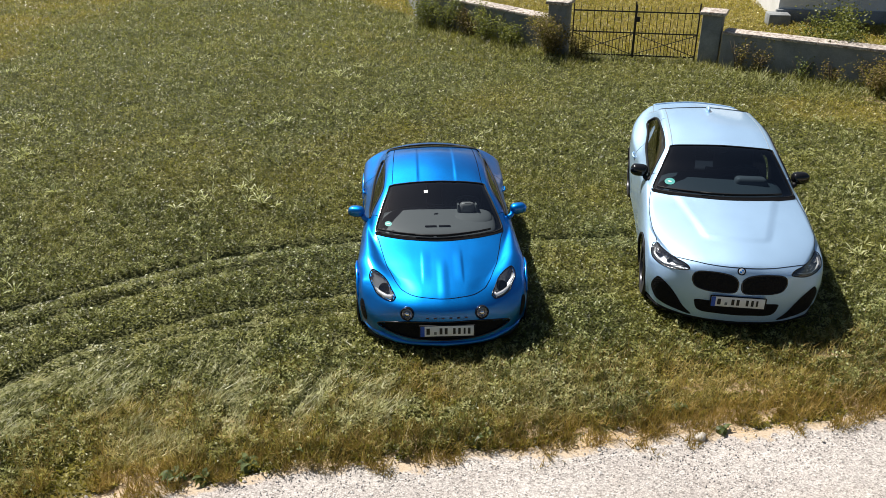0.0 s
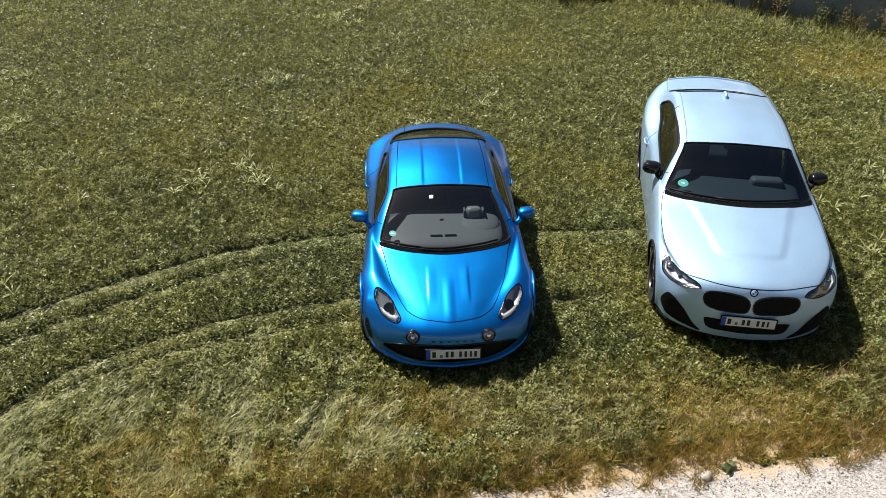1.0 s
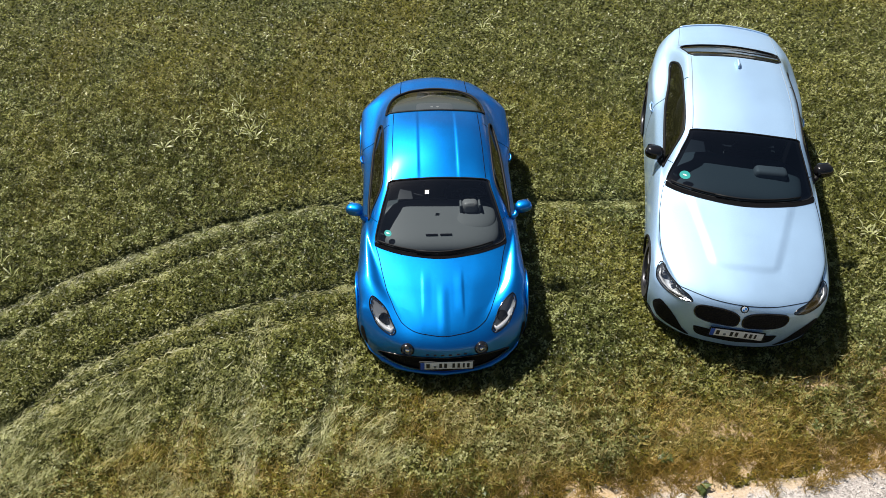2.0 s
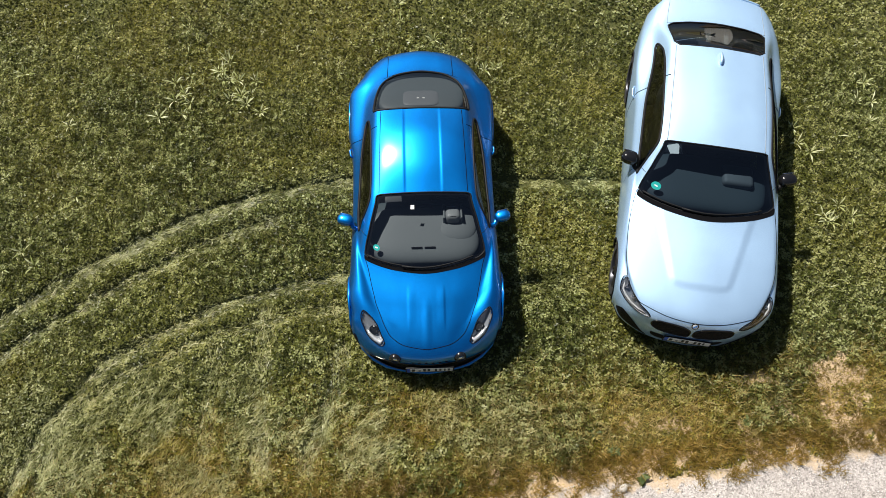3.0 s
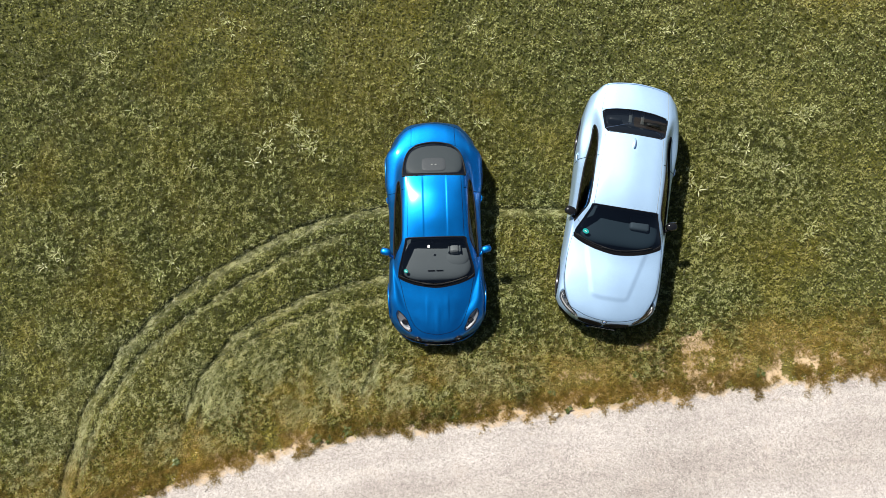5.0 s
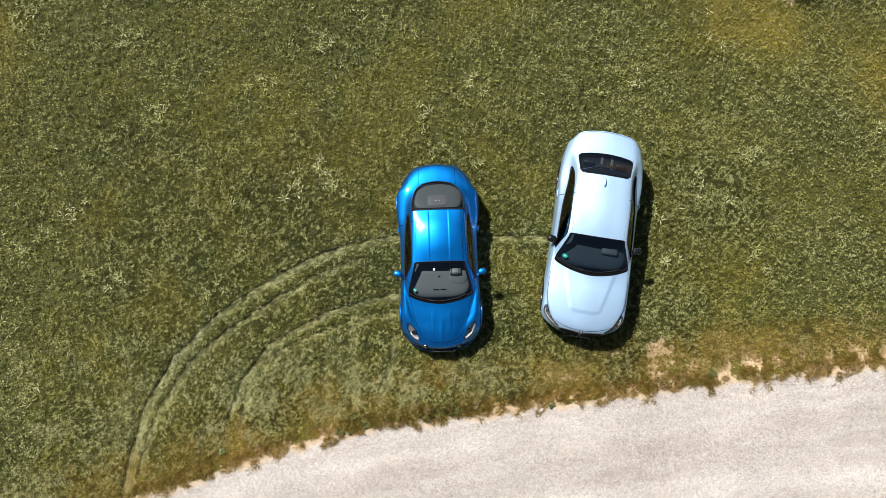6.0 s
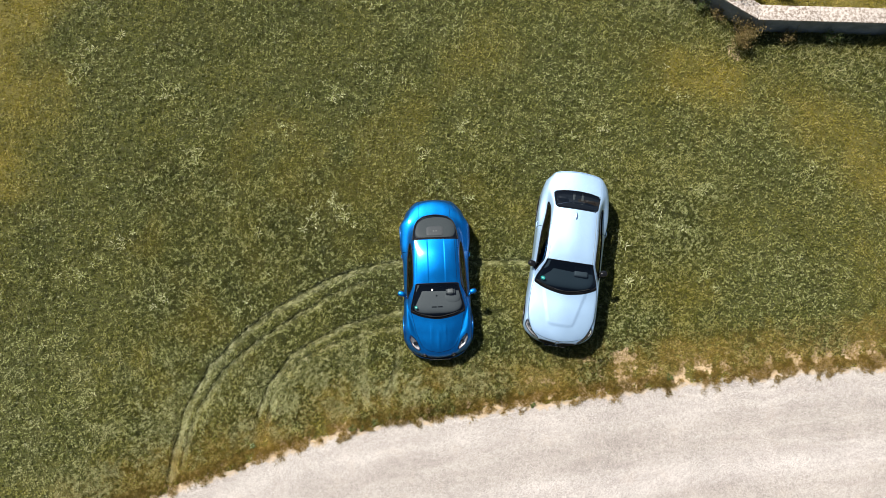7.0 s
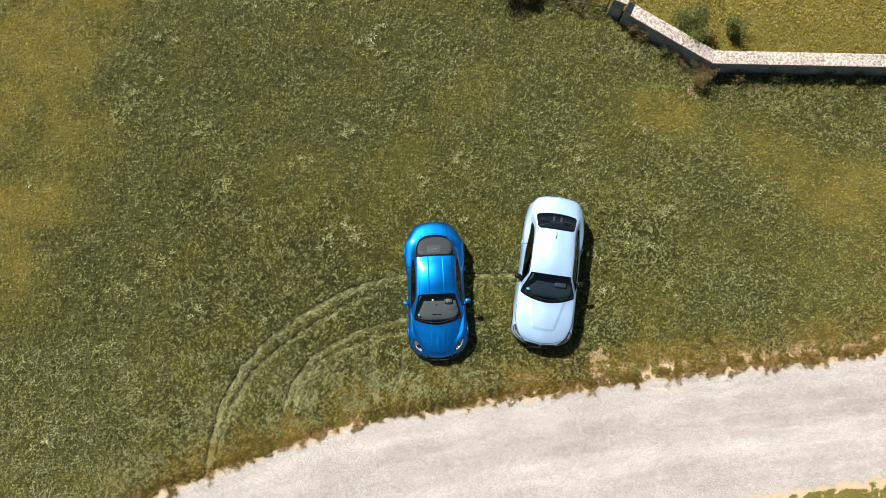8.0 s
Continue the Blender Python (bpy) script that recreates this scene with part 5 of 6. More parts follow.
        vent = skin.mapped([(x, s * y, z) for x, y, z in ((0.30, 0.795, 0.475), (0.275, 0.77, 0.50), (0.235, 0.71, 0.475), (0.18, 0.60, 0.37), (0.15, 0.51, 0.245), (0.135, 0.42, 0.165), (0.18, 0.55, 0.18), (0.26, 0.69, 0.205), (0.33, 0.79, 0.26), (0.36, 0.815, 0.36))])
        part("corner_intake", skin.inlay(vent, 0.003, 5, 40)[0], GRILLE, car, "black corner air intake")
    low = [(0.07, 0.12, 0.37), (0.08, 0.26, 0.37), (0.105, 0.395, 0.36), (0.115, 0.41, 0.325), (0.115, 0.355, 0.235), (0.09, 0.15, 0.225)]
    lower = skin.mapped(low + [(x, -y, z) for x, y, z in low[::-1]])
    part("lower_grille", skin.inlay(lower, 0.003, 5, 60)[0], GRILLE, car, "wide black lower grille")
    plate(car, (0.034, 0.0, 0.388), 0, 0, [(0.185, 0.055), (0.05, 0.045), (0.0, 0.045), (-0.09, 0.04), (-0.14, 0.04), (-0.185, 0.03)])
    u, q = skin.find((0.105, 0.0, 0.705))
    p, nn = skin.at(np.array([u]), np.array([q]))[0], Vector(skin.normal(np.array([u]), np.array([q]))[0])
    turn = Matrix.Translation(p) @ nn.to_track_quat("Z", "Y").to_matrix().to_4x4()
    for name, prof, material in (("badge", [(0.0, 0.006), (0.041, 0.005), (0.041, -0.003)], GLOSS_BLACK), ("badge_face", [(0.0, 0.0085), (0.028, 0.008), (0.028, 0.0)], PAPER)):
        b = lathe(prof, 28, "z")
        b.transform(turn)
        part(name, b, material, car)
    for x in (1, -1):
        b = block((0.019, 0.019, 0.003), (x * 0.0095, x * 0.0095, 0.0095), 0)
        b.transform(turn)
        part("badge_quarter", b, BADGE_BLUE, car)
    part("front_splitter", tube([(0.47, -0.83, 0.165), (0.31, -0.745, 0.14), (0.16, -0.46, 0.125), (0.09, 0, 0.12), (0.16, 0.46, 0.125), (0.31, 0.745, 0.14), (0.47, 0.83, 0.165)], 0.02, 8), TRIM, car)
    for s in (1, -1):
        mirror(car, (1.86, 0.80, 0.93), (1.95, 0.915, 1.02), (0.15, 0.21, 0.14), GLOSS_BLACK, s, "gloss black door mirror")
        door_handle(car, skin, (2.95, 0.875, 0.80), s, WHITE_PAINT)
        u = np.array([skin.find((4.56, s * k, 0.62)) for k in (0.3, 0.45, 0.6, 0.7)])
        part("tail_lamp", skin.seam(u, 0.03, 0.002, False), RED_LAMP, car, "dark red tail lamp")
        line = np.stack([span(7.0, 9.0, 40), np.full(40, s * 1.86)], 1)
        part("roof_seam", skin.seam(line, 0.005, 0.0, False), JOINT, car)
        line = np.stack([span(9.98, 10.98, 24), s * (1.98 - 0.06 * span(0, 1, 24))], 1)
        part("boot_seam", skin.seam(line, 0.004, 0.0, False), JOINT, car)
        for x in (0.83, 3.57):
            wheel(car, (x, s * 0.765, 0.335), 0.335, 0.235, s)
    lip = np.stack([np.full(30, 10.93), span(-1.9, 1.9, 30)], 1)
    part("boot_spoiler", skin.seam(lip, 0.013, 0.006, False), WHITE_PAINT, car)
    fin = egg((0.2, 0.05, 0.1), (3.26, 0, 1.39), (0, 8, 0), 2.2)
    part("roof_aerial", fin, WHITE_PAINT, car, "pale shark-fin aerial")
    # cabin
    part("cabin_floor", block((2.9, 1.45, 0.08), (2.65, 0, 0.3), 0.03), CARPET, car)
    part("rear_shelf", block((0.6, 1.3, 0.06), (3.86, 0, 1.0), 0.02), CARPET, car)
    dash = part("dashboard", egg((0.72, 1.42, 0.26), (1.82, 0, 0.84), (0, -3, 0), 3.6, 36, 18), DARK_PLASTIC, car, "dark grey dashboard")
    part("instrument_hood", block((0.30, 0.36, 0.13), (1.93, -0.35, 0.955), 0.05, (0, 10, 0), 3), PLASTIC, dash, "square instrument hood")
    part("instrument_screen", block((0.02, 0.62, 0.12), (2.16, -0.18, 0.97), 0.01, (0, -12, 0)), GLOSS_BLACK, dash)
    for k in range(4):
        part("dash_vent", block((0.02, 0.05, 0.012), (1.6, 0.1 - 0.06 * k, 0.945), 0.003), LINER, dash)
    steering_wheel(car, (2.27, -0.36, 0.88), -24)
    for y in (0.36, -0.36):
        seat(car, 2.66, y, 0.46)
    bench = part("rear_bench", egg((0.5, 1.2, 0.18), (3.4, 0, 0.55), power=4), LEATHER, car)
    part("backrest", egg((0.16, 1.2, 0.5), (3.66, 0, 0.82), (0, 22, 0), 4), LEATHER, bench)
    for y in (0.35, -0.35):
        part("headrest", egg((0.09, 0.26, 0.16), (3.74, y, 1.08), (0, 16, 0), 3.5), LEATHER, bench)
    for y in (0.06, -0.16):
        part("parcel_strip", block((0.34, 0.06, 0.01), (3.84, y, 1.04), 0.003), ENGINE_GREY, car)
    part("rear_view_mirror", egg((0.04, 0.24, 0.07), (2.2, 0.0, 1.22), power=3.5), GLOSS_BLACK, car)
    for name, p, ru, rq, material, label in (("round_sticker", (1.63, 0.594, 1.02), 0.115, 0.125, GREEN_STICKER, "round green sticker on the glass"),):
        u, q = skin.find(p)
        part(name, skin.inlay([(u + ru * math.cos(a), q + rq * math.sin(a)) for a in np.arange(12) * math.pi / 6], 0.0015, 3, 24)[0], material, car, label)
        part("sticker_text", skin.inlay([(u + 0.02 * math.cos(a), q + 0.05 * math.sin(a)) for a in np.arange(12) * math.pi / 6], 0.0035, 2, 16)[0], PAPER, car)
    part("paper_slip", block((0.2, 0.15, 0.004), (2.37, 0.31, 0.66), 0.0, (0, 10, 20)), PAPER, car, "white paper slip on the seat")
    part("paper_slip", block((0.05, 0.13, 0.004), (1.99, 0.38, 0.95), 0.0, (0, 14, 8)), PAPER, car, "small white card on the dashboard")
    return car


CAR_Z = GROUND - 0.01
blue_coupe()
pale_coupe()


# ---- the garden wall, gate and what stands by it ----
def wall_run(name, a, b, top, thick, label):
    """A rendered wall between two points, its coping in separate stones."""
    d = Vector((b[0] - a[0], b[1] - a[1]))
    w = tagged(new(name), label, "wall", kind="structure")
    w.matrix_world = pose(a[0], a[1], GROUND - 0.1, 0, 0, math.degrees(math.atan2(d.y, d.x)))
    n = max(4, int(d.length / 0.12))
    bm = bmesh.new()
    rows = []
    hgt = top - GROUND + 0.1 - 0.06
    for i in range(n + 1):
        x = d.length * i / n
        row = []
        for y, z in ((0, 0), (0, 0.3), (0, 0.6), (0, hgt), (thick, hgt), (thick, 0)):
            wob = 0.008 * (noise.noise((x * 1.7, y * 3, z * 2)) + 0.5 * noise.noise((x * 6, y * 3, z * 7)))
            row.append(bm.verts.new((x, y + wob, z)))
        rows.append(row)
    for p, q in zip(rows[:-1], rows[1:]):
        for k in range(5):
            bm.faces.new((p[k], q[k], q[k + 1], p[k + 1]))
    bm.faces.new(rows[0]), bm.faces.new(rows[-1][::-1])
    bmesh.ops.recalc_face_normals(bm, faces=bm.faces)
    part("wall_body", smooth(bm, 30), STUCCO, w, "weathered grey render")
    rng = random.Random(len(name) + int(10 * a[0]))
    x = 0.0
    while x < d.length - 0.02:
        step = min(rng.uniform(1.5, 2.1), d.length - x)
        if d.length - x - step < 0.5:
            step = d.length - x
        bm = block((step - 0.008, thick + 0.07, 0.06), (x + step / 2, thick / 2 - 0.005, hgt + 0.03 + rng.uniform(-0.004, 0.004)), 0.012)
        bmesh.ops.subdivide_edges(bm, edges=[e for e in bm.edges if e.calc_length() > 0.3], cuts=8)
        for v in bm.verts:
            v.co += Vector((0, 0.007 * noise.noise(v.co * 5), 0.006 * noise.noise(v.co * 7)))
        part("coping_stone", bm, COPING, w, "lichen-speckled coping stone")
        x += step
    return w


TOP = 0.73
wall_run("wall_gate_side", (5.58, 18.36), (8.36, 16.70), TOP, 0.36, "weathered grey rendered garden wall beside the gate")
wall_run("wall_east", (8.37, 16.68), (26.0, 16.98), TOP, 0.38, "long grey rendered garden wall in its own shade")
wall_run("wall_west", (-1.22, 22.92), (2.08, 19.5), TOP, 0.36, "overgrown grey rendered garden wall beside the gate")
wall_run("wall_return", (-4.0, 42.0), (-1.25, 23.12), TOP, 0.36, "pale garden wall running back from the meadow")


def pillar(at, turn, high):
    w = tagged(new("gate_pillar"), "square grey rendered gate pillar with stone cap", "pillar", "gate pillars")
    w.matrix_world = pose(at[0], at[1], GROUND - 0.05, 0, 0, turn)
    bm = block((0.42, 0.42, high), (0, 0, high / 2), 0.015)
    bmesh.ops.subdivide_edges(bm, edges=[e for e in bm.edges if e.calc_length() > 0.3], cuts=5)
    for v in bm.verts:
        v.co += 0.006 * Vector((noise.noise(v.co * 4), noise.noise(v.co * 4 + Vector((9, 0, 0))), 0))
    part("shaft", bm, STUCCO, w)
    part("cap", block((0.54, 0.54, 0.075), (0, 0, high + 0.03), 0.015), COPING, w, "lichen-speckled stone cap")
    return w


pillar((5.45, 18.72), -22, 1.14)
pillar((2.2, 19.42), -22, 1.22)


def gate(a, b):
    """A two-leaf wrought iron gate between the pillars, shut."""
    d = Vector((b[0] - a[0], b[1] - a[1]))
    g = tagged(new("iron_gate"), "closed black wrought iron double gate with spiked bars", "gate")
    g.matrix_world = pose(a[0], a[1], GROUND, 0, 0, math.degrees(math.atan2(d.y, d.x)))
    half = d.length / 2
    for s in (0, 1):
        x0, x1 = (0.03, half - 0.012) if s == 0 else (half + 0.012, d.length - 0.03)
        leaf = part("gate_leaf", block((0.028, 0.028, 1.18), (x0, 0, 0.63), 0.004), IRON, g)
        part("stile", block((0.03, 0.03, 1.24), (x1, 0, 0.66), 0.004), IRON, leaf)
        for z in (0.1, 0.6, 1.06):
            part("rail", block((x1 - x0, 0.014, 0.03), ((x0 + x1) / 2, 0, z), 0.003), IRON, leaf)
        n = 9
        for k in range(1, n):
            x = x0 + (x1 - x0) * k / n
            part("bar", tube([(x, 0, 0.08), (x, 0, 1.12), (x, 0, 1.2)], [0.008, 0.008, 0.001], 6), IRON, leaf)
        for k in range(n):
            x = x0 + (x1 - x0) * (k + 0.5) / n
            part("short_bar", tube([(x, 0, 0.08), (x, 0, 0.68), (x, 0, 0.74)], [0.007, 0.007, 0.001], 6), IRON, leaf)
        part("brace", tube([(x0, -0.014, 0.58), (x1, -0.014, 0.12)], 0.009, 6), IRON, leaf)
        part("brace", tube([(x0, 0.014, 0.12), (x1, 0.014, 0.58)], 0.009, 6), IRON, leaf)
    part("lock_box", block((0.09, 0.05, 0.11), (half + 0.05, 0, 0.9), 0.008), IRON, g, "square iron lock box")


gate((2.46, 19.2), (5.2, 18.82))


# ---- the house beyond the wall ----
def house():
    h = tagged(new("house"), "white rendered house with a grey plinth behind the garden wall", "house")
    h.matrix_world = pose(8.4, 23.15, GROUND, 0, 0, -6)
    for size, at in (((14, 0.4, 5.2), (7, 0.2, 2.6)), ((0.4, 9.6, 5.2), (0.2, 5.2, 2.6)), ((14, 0.4, 5.2), (7, 10.2, 2.6)), ((0.4, 9.6, 5.2), (13.8, 5.2, 2.6))):
        part("wall", block(size, at, 0.0), WHITE_RENDER, h, "white rendered wall")
    part("plinth", block((14.14, 0.1, 0.36), (7, -0.05, 0.18), 0.02), STUCCO, h, "grey plinth")
    part("doorstep", block((0.55, 0.5, 0.3), (-0.05, -0.3, 0.15), 0.02), STUCCO, h, "grey stone step")
    bm = bmesh.new()
    v = [bm.verts.new(p) for p in ((-0.5, -0.6, 5.0), (14.5, -0.6, 5.0), (14.5, 11.0, 5.0), (-0.5, 11.0, 5.0), (-0.5, 5.2, 8.4), (14.5, 5.2, 8.4))]
    for f in ((0, 1, 5, 4), (2, 3, 4, 5), (0, 4, 3), (1, 2, 5), (0, 3, 2, 1)):
        bm.faces.new([v[k] for k in f])
    part("roof", bm, ROOF_TILE, h, "brown clay tile roof")
    for x in (3.2, 7.0, 10.8):
        w = part("window", block((1.0, 0.06, 1.3), (x, -0.01, 2.4), 0.01), TRIM, h)
        part("pane", block((0.86, 0.02, 1.16), (x, -0.05, 2.4), 0.0), TINTED, w)


house()


# ---- weeds, shrubs and stones ----
def spray(count, size, leaf, rise, seed, curl=0.25):
    """Leaves in a rosette or a bush: each leaf a bent strip of four faces."""
    rng = random.Random(seed)
    co, quads = [], []
    for _ in range(count):
        az = rng.uniform(0, 2 * math.pi)
        el = radians(rng.uniform(*rise))
        ln, wd = leaf[0] * rng.uniform(0.6, 1.2), leaf[1] * rng.uniform(0.7, 1.2)
        base = Vector((0, 0, 0.02))
        side = Vector((-math.sin(az), math.cos(az), rng.uniform(-0.3, 0.3))) * wd / 2
        k0 = len(co)
        for i, w in enumerate((0.0, 0.9, 1.0, 0.65, 0.08)):
            t = i / 4
            e = el - curl * 3 * t * t
            p = base + Vector((math.cos(az) * math.cos(e), math.sin(az) * math.cos(e), math.sin(e))) * ln * t
            co += [p - side * w, p + side * w]
        for i in range(4):
            quads.append((k0 + 2 * i, k0 + 2 * i + 1, k0 + 2 * i + 3, k0 + 2 * i + 2))
    bm = bmesh.new()
    vs = [bm.verts.new(p) for p in co]
    for f in quads:
        bm.faces.new([vs[k] for k in f])
    bmesh.ops.remove_doubles(bm, verts=bm.verts, dist=1e-4)
    me = bpy.data.meshes.new("leaves")
    bm.to_mesh(me)
    bm.free()
    shade = np.random.default_rng(seed).uniform(0.1, 0.9, len(me.vertices))
    me.attributes.new("tone", "FLOAT", "POINT").data.foreach_set("value", shade.astype(np.float32))
    return me


def plant(name, me, material, at, scale, turn, label, group=""):
    me.materials.append(material) if not me.materials else None
    ob = new(name, me)
    z = float(height(np.array([at[0]]), np.array([at[1]]))[0]) + 0.01
    ob.matrix_world = pose(at[0], at[1], z, 0, 0, turn) @ Matrix.Scale(scale, 4)
    return tagged(ob, label, "plant", group)


def bush_mesh(size, leaves, leaf, seed, stems=9):
    """A twiggy bush: stems, and small leaves in clumps round their ends."""
    rng = np.random.default_rng(seed)
    co, quads = [], []
    for _ in range(stems):
        az, sp, h = rng.uniform(0, 6.28), rng.uniform(0.15, 0.5) * size[0], rng.uniform(0.55, 1.0) * size[1]
        for _ in range(leaves // stems):
            t = rng.uniform(0.2, 1.0)
            c = np.array([math.cos(az) * sp * t, math.sin(az) * sp * t, h * t]) + rng.normal(0, size[0] * 0.09, 3) * (1, 1, 0.8)
            if c[2] < 0:
                continue
            a, e = rng.uniform(0, 6.28), rng.uniform(-0.7, 0.7)
            d = np.array([math.cos(a) * math.cos(e), math.sin(a) * math.cos(e), math.sin(e)]) * leaf * rng.uniform(0.6, 1.3)
            s = np.cross(d, rng.normal(0, 1, 3))
            s = s / (np.linalg.norm(s) + 1e-9) * leaf * 0.32
            k = len(co)
            co += [tuple(c - d / 2), tuple(c + s), tuple(c + d / 2), tuple(c - s)]
            quads.append((k, k + 1, k + 2, k + 3))
    me = bpy.data.meshes.new("leaves")
    me.from_pydata(co, [], quads)
    me.attributes.new("tone", "FLOAT", "POINT").data.foreach_set("value", np.repeat(rng.uniform(0.05, 0.95, len(co) // 4), 4).astype(np.float32))
    me.update()
    return me


def bush(name, at, size, leaves, leaf, material, seed, label):
    b = tagged(new(name), label, "shrub")
    b.matrix_world = pose(at[0], at[1], at[2] if len(at) > 2 else GROUND, 0, 0, 0)
    me = bush_mesh(size, leaves, leaf, seed)
    me.materials.append(material)
    crown = new("crown", me)
    crown.parent = b
    rng = random.Random(seed)
    for _ in range(7):
        az, sp, h = rng.uniform(0, 6.28), rng.uniform(0.1, 0.45) * size[0], rng.uniform(0.5, 0.9) * size[1]
        part("stem", tube([(0.03 * math.cos(az), 0.03 * math.sin(az), 0), (0.5 * sp * math.cos(az), 0.5 * sp * math.sin(az), h * 0.55), (sp * math.cos(az), sp * math.sin(az), h)], [0.012, 0.009, 0.003], 5), BARK, b)


bush("shrub", (7.75, 18.1), (1.6, 1.45), 4600, 0.06, SHRUB_LEAVES, 3, "green leafy shrub leaning over the wall")
bush("shrub", (9.3, 18.2), (0.9, 1.0), 1600, 0.06, SHRUB_LEAVES, 5, "low green shrub behind the wall")
bush("withered_bush", (2.05, 19.15), (1.1, 1.2), 3600, 0.05, RUST_LEAVES, 6, "withered rust-brown bush at the gate pillar")
bush("withered_bush", (2.6, 18.95), (0.6, 0.6), 900, 0.045, RUST_LEAVES, 7, "small withered brown bush at the gate")
bush("withered_bush", (8.15, 16.4), (1.0, 0.75), 2600, 0.045, RUST_LEAVES, 8, "withered rust-brown weeds at the wall's bend")
for k, (x, y, w, h) in enumerate(((-0.95, 22.45, 0.9, 0.8), (-0.4, 21.9, 0.9, 0.8), (0.2, 21.25, 0.7, 0.6), (0.65, 20.8, 0.9, 0.85), (1.2, 20.2, 0.6, 0.5))):
    bush("ivy", (x, y), (w * 1.4, h * 1.25), 2000, 0.05, RUST_LEAVES if k == 2 else SHRUB_LEAVES, 20 + k, "dark green ivy climbing the garden wall")
for k, (x, y) in enumerate(((5.9, 18.0), (6.25, 17.8), (7.0, 17.35), (7.5, 17.0), (9.4, 16.5), (10.6, 16.5), (12.4, 16.6), (13.4, 16.6))):
    bush("wall_weeds", (x, y), (0.55, 0.75 if k < 2 else 0.5), 380, 0.045, RUST_LEAVES if k in (0, 1, 3, 4) else DARK_WEED, 30 + k, "wispy tall weeds against the wall")

# long grass at the foot of the walls
scatter("long_grass", 130000, (-2, 16, 14.0, 23.4), 9, lambda x, y: np.clip(1.05 - (np.interp(x, WALL_X, WALL_Y) - y) / 1.9, 0, 1) * ease(0.02, 0.2, np.interp(x, WALL_X, WALL_Y) - y) * clumps(x, y) * np.where((x > 2.7) & (x < 4.9), 0.35, 1), lambda r, n: (r.uniform(0.1, 0.3, n), r.uniform(0.007, 0.015, n), r.uniform(15, 75, n)), BLADES, "long uncut grass at the foot of the wall", 3)

SPOTS = [(-3.14, 11.31), (-2.7, 10.77), (-2.9, 11.07), (-3.53, 10.71), (-5.24, 8.19), (-6.98, 12.32), (-8.42, 10.0), (-9.2, 9.24), (0.38, 13.54), (-0.63, 12.77), (-0.49, 11.82), (0.53, 11.37), (3.98, 13.66), (4.81, 10.4), (5.72, 11.06), (4.92, 9.32), (7.11, 9.42), (-7.46, 8.37), (-6.01, 11.17), (-4.52, 13.22), (-3.31, 14.13), (-7.61, 14.08), (-2.4, 17.1), (-2.15, 17.81)]
SPOTS += [(-2.78, 17.38), (-9.2, 15.94), (-10.23, 14.74), (-10.54, 14.35), (-9.94, 15.33), (-7.51, 14.09), (-6.83, 12.26), (-3.26, 14.25), (-1.3, 14.61), (-12.14, 5.87), (-11.46, 4.44), (-10.09, 7.25), (-8.85, 5.72), (-12.49, 6.68), (-12.7, 12.05), (-9.78, 8.96), (6.55, 10.71), (6.95, 12.0), (6.12, 14.6), (9.85, 12.66), (-2.58, 15.13), (-9.23, 17.21), (-6.5, 18.33), (-4.67, 18.3)]
rng = random.Random(12)
for k in range(300):
    x, y = rng.uniform(-13, 13), rng.uniform(8.5, 21)
    if (y < 13 and -1.5 < x < 4.6) or y > np.interp(x, WALL_X, WALL_Y) - 0.6:
        continue
    SPOTS.append((x, y))
wr = np.random.default_rng(77)
wx, wy, az, marked = [], [], [], 0
for k, (x, y) in enumerate(SPOTS):
    for _ in range(int(wr.uniform(3, 7)) if k < 48 else 1):
        m = int(wr.uniform(6, 11)) if k < 48 else int(wr.uniform(3, 6))
        r = 0.2 if k < 48 else 0.1
        cx, cy, turn = x + wr.normal(0, r), y + wr.normal(0, r * 0.8), wr.uniform(0, 6.28)
        wx += [cx] * m
        wy += [cy] * m
        az += list(turn + np.arange(m) * 6.28 / m + wr.normal(0, 0.25, m))
    marked = len(wx) if k < 48 else marked
az = np.array(az)
wx, wy = np.array(wx) + 0.012 * np.cos(az), np.array(wy) + 0.012 * np.sin(az)
n = len(wx)
el = np.radians(wr.uniform(8, 55, n))
big = np.arange(n) < marked
ln, wd = wr.uniform(0.06, 0.15, n) * np.where(big, 1.1, 0.85), wr.uniform(0.011, 0.021, n) * np.where(big, 1.25, 1)
foot = np.stack([wx, wy, height(wx, wy) + canopy(wx, wy) * 0.9], 1)
way = np.stack([np.cos(az) * np.cos(el), np.sin(az) * np.cos(el), np.sin(el)], 1)
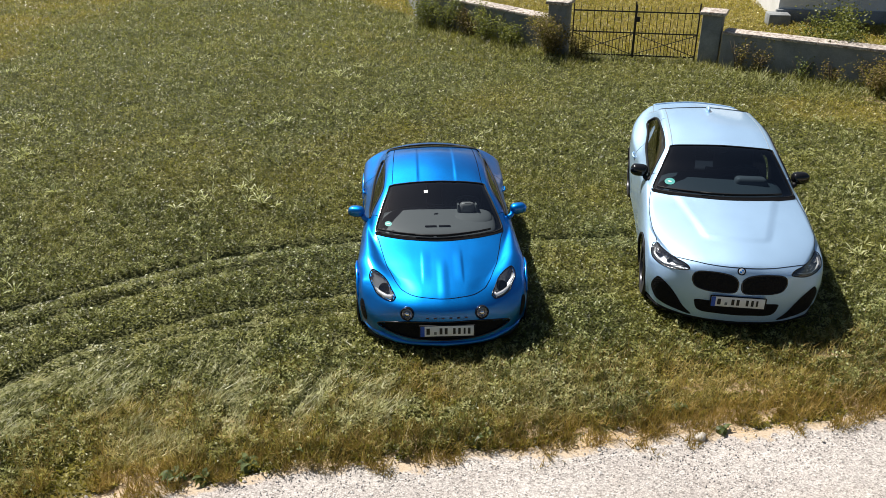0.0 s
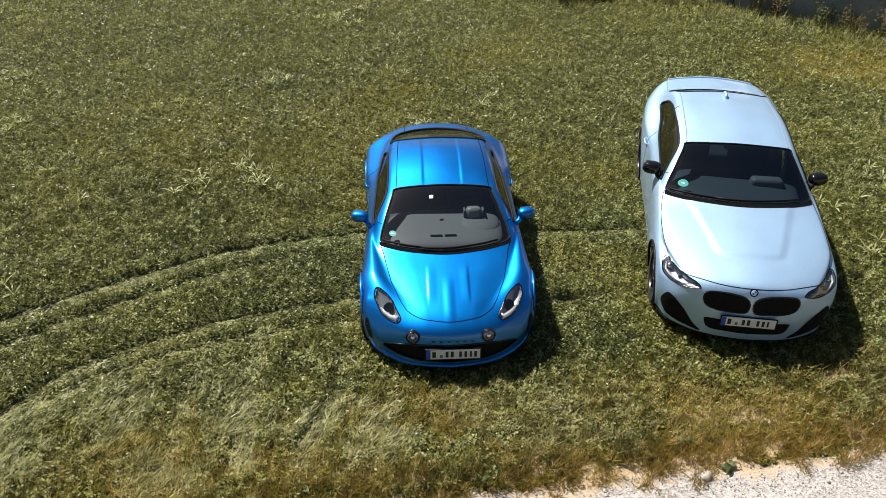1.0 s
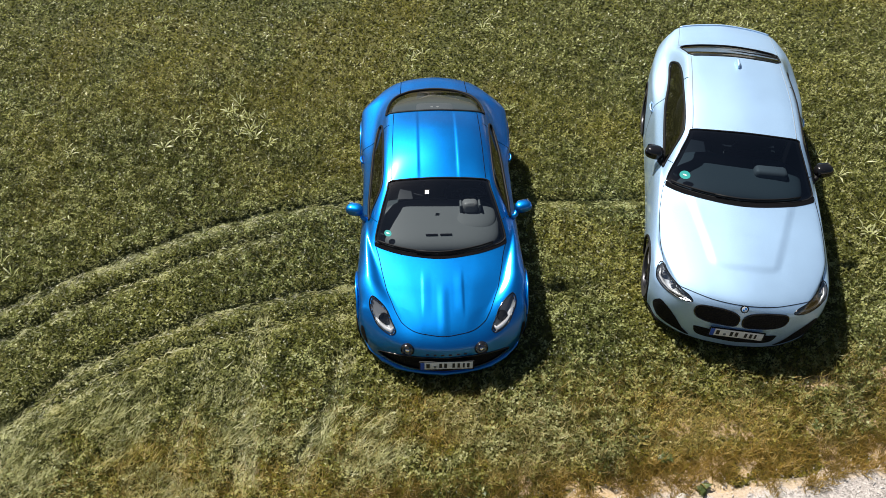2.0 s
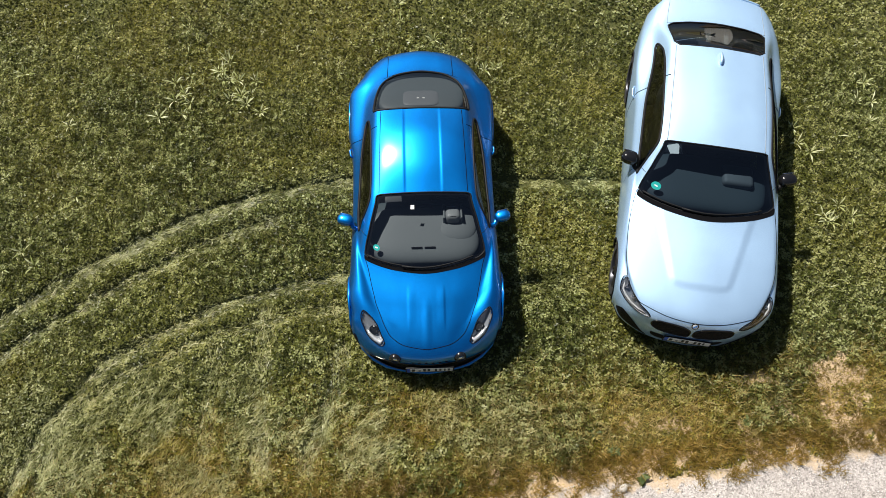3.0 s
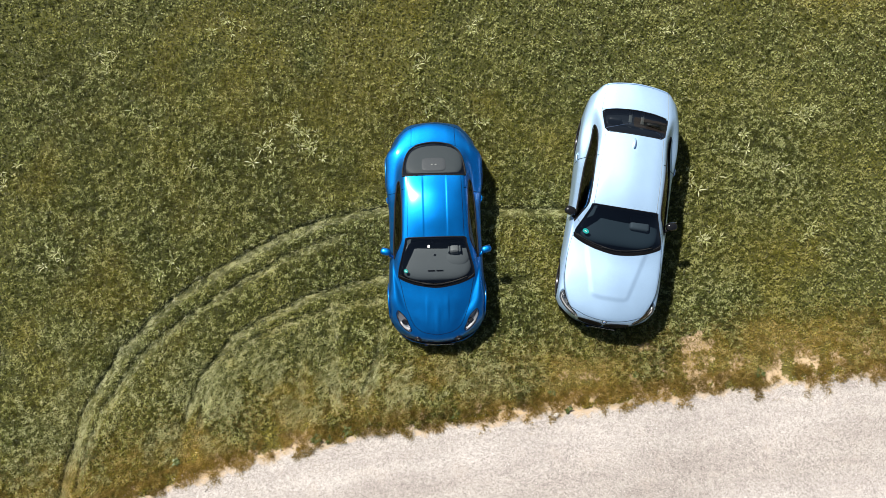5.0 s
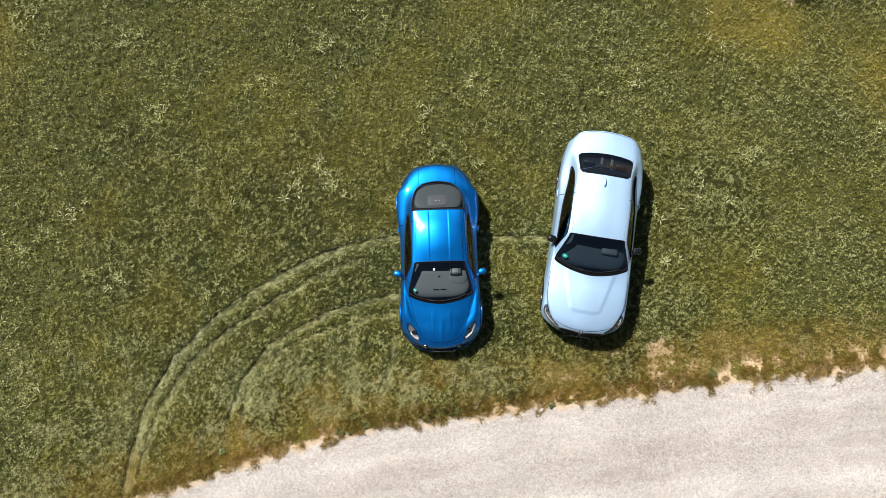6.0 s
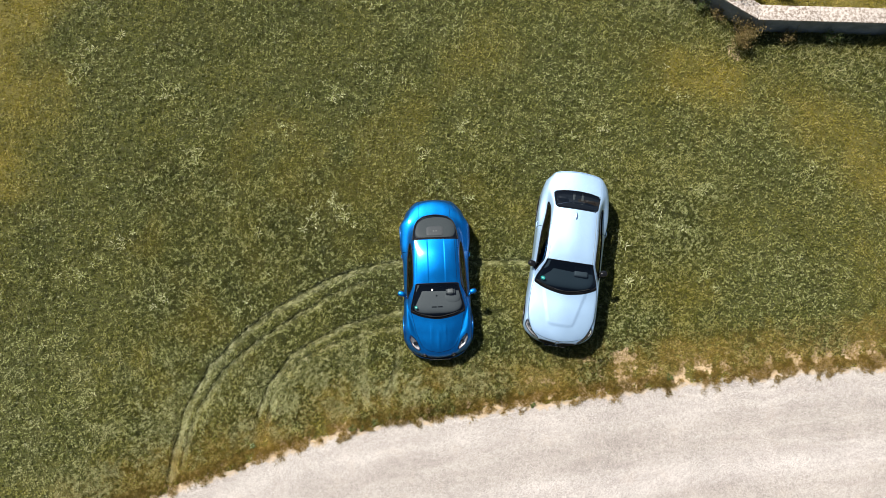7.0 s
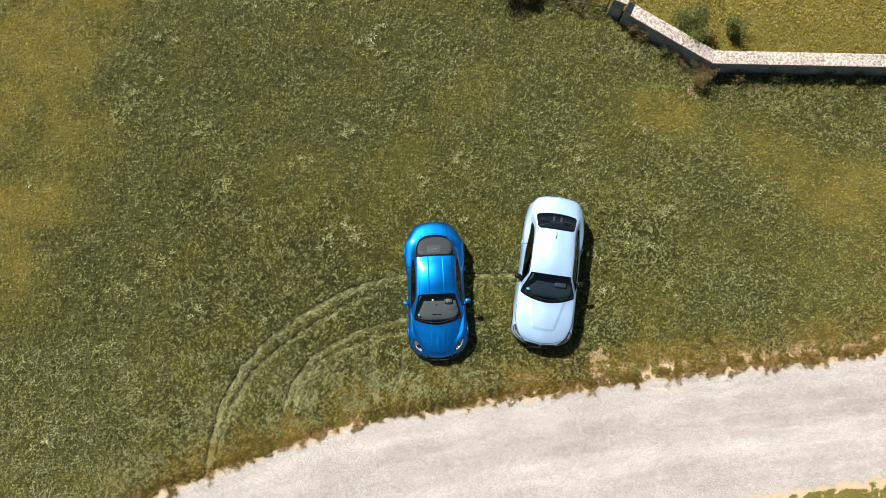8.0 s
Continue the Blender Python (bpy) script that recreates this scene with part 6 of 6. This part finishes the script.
side = np.stack([-np.sin(az), np.cos(az), wr.uniform(-0.4, 0.4, n)], 1) * (wd / 2)[:, None]
mid = foot + way * (ln * 0.5)[:, None] + np.stack([0 * wx, 0 * wx, ln * 0.1], 1)
co = np.stack([foot, mid + side, foot + way * ln[:, None], mid - side], 1).reshape(-1, 3)
flat = {"dry": np.zeros(4 * n), "pale": np.zeros(4 * n), "tone": np.repeat(wr.uniform(0.2, 1, n), 4)}
tagged(mesh_object("weeds", co, np.arange(4 * n).reshape(-1, 4), WEED_GREEN, flat, False), "pale green pointed weed leaves scattered through the clover", "plant", kind="stuff")
dark = [spray(16, 0.2, (0.1, 0.05), (5, 60), 40 + k) for k in range(3)]
for k, (x, y) in enumerate([(2.37, 6.01), (0.19, 5.76), (-0.08, 5.82), (0.3, 5.82), (1.46, 6.16), (-1.3, 5.62), (-1.97, 5.27), (-2.2, 5.28), (-1.65, 5.45), (1.85, 6.5), (2.06, 6.3), (3.6, 6.7), (-3.3, 5.1), (5.9, 6.85), (-4.7, 4.75), (7.6, 7.1)]):
    plant("edge_weed", dark[k % 3], DARK_WEED, (x, y), rng.uniform(0.7, 1.2), rng.uniform(0, 360), "dark green low weed beside the gravel lane", "weeds along the lane")


def pebble(at, size, seed, label):
    bm = bmesh.new()
    bmesh.ops.create_icosphere(bm, subdivisions=2, radius=0.5)
    for v in bm.verts:
        v.co = Vector((v.co.x * size, v.co.y * size * 0.75, v.co.z * size * 0.45)) * (1 + 0.25 * noise.noise(v.co * 2.3 + Vector((seed, 0, 0))))
    me = bpy.data.meshes.new("stone")
    smooth(bm, 60).to_mesh(me)
    bm.free()
    me.materials.append(STONE)
    ob = new("stone", me)
    ob.matrix_world = pose(at[0], at[1], GROUND + 0.025, 0, 0, seed * 40)
    tagged(ob, label, "stone", "loose stones by the lane")


pebble((2.15, 5.9), 0.12, 1, "pale flat stone at the lane's edge")
for k in range(16):
    x = rng.uniform(-7, 12)
    pebble((x, float(lane_edge(x)) - rng.uniform(0.1, 2.6)), rng.uniform(0.035, 0.07), k + 2, "small pale loose stone on the lane")
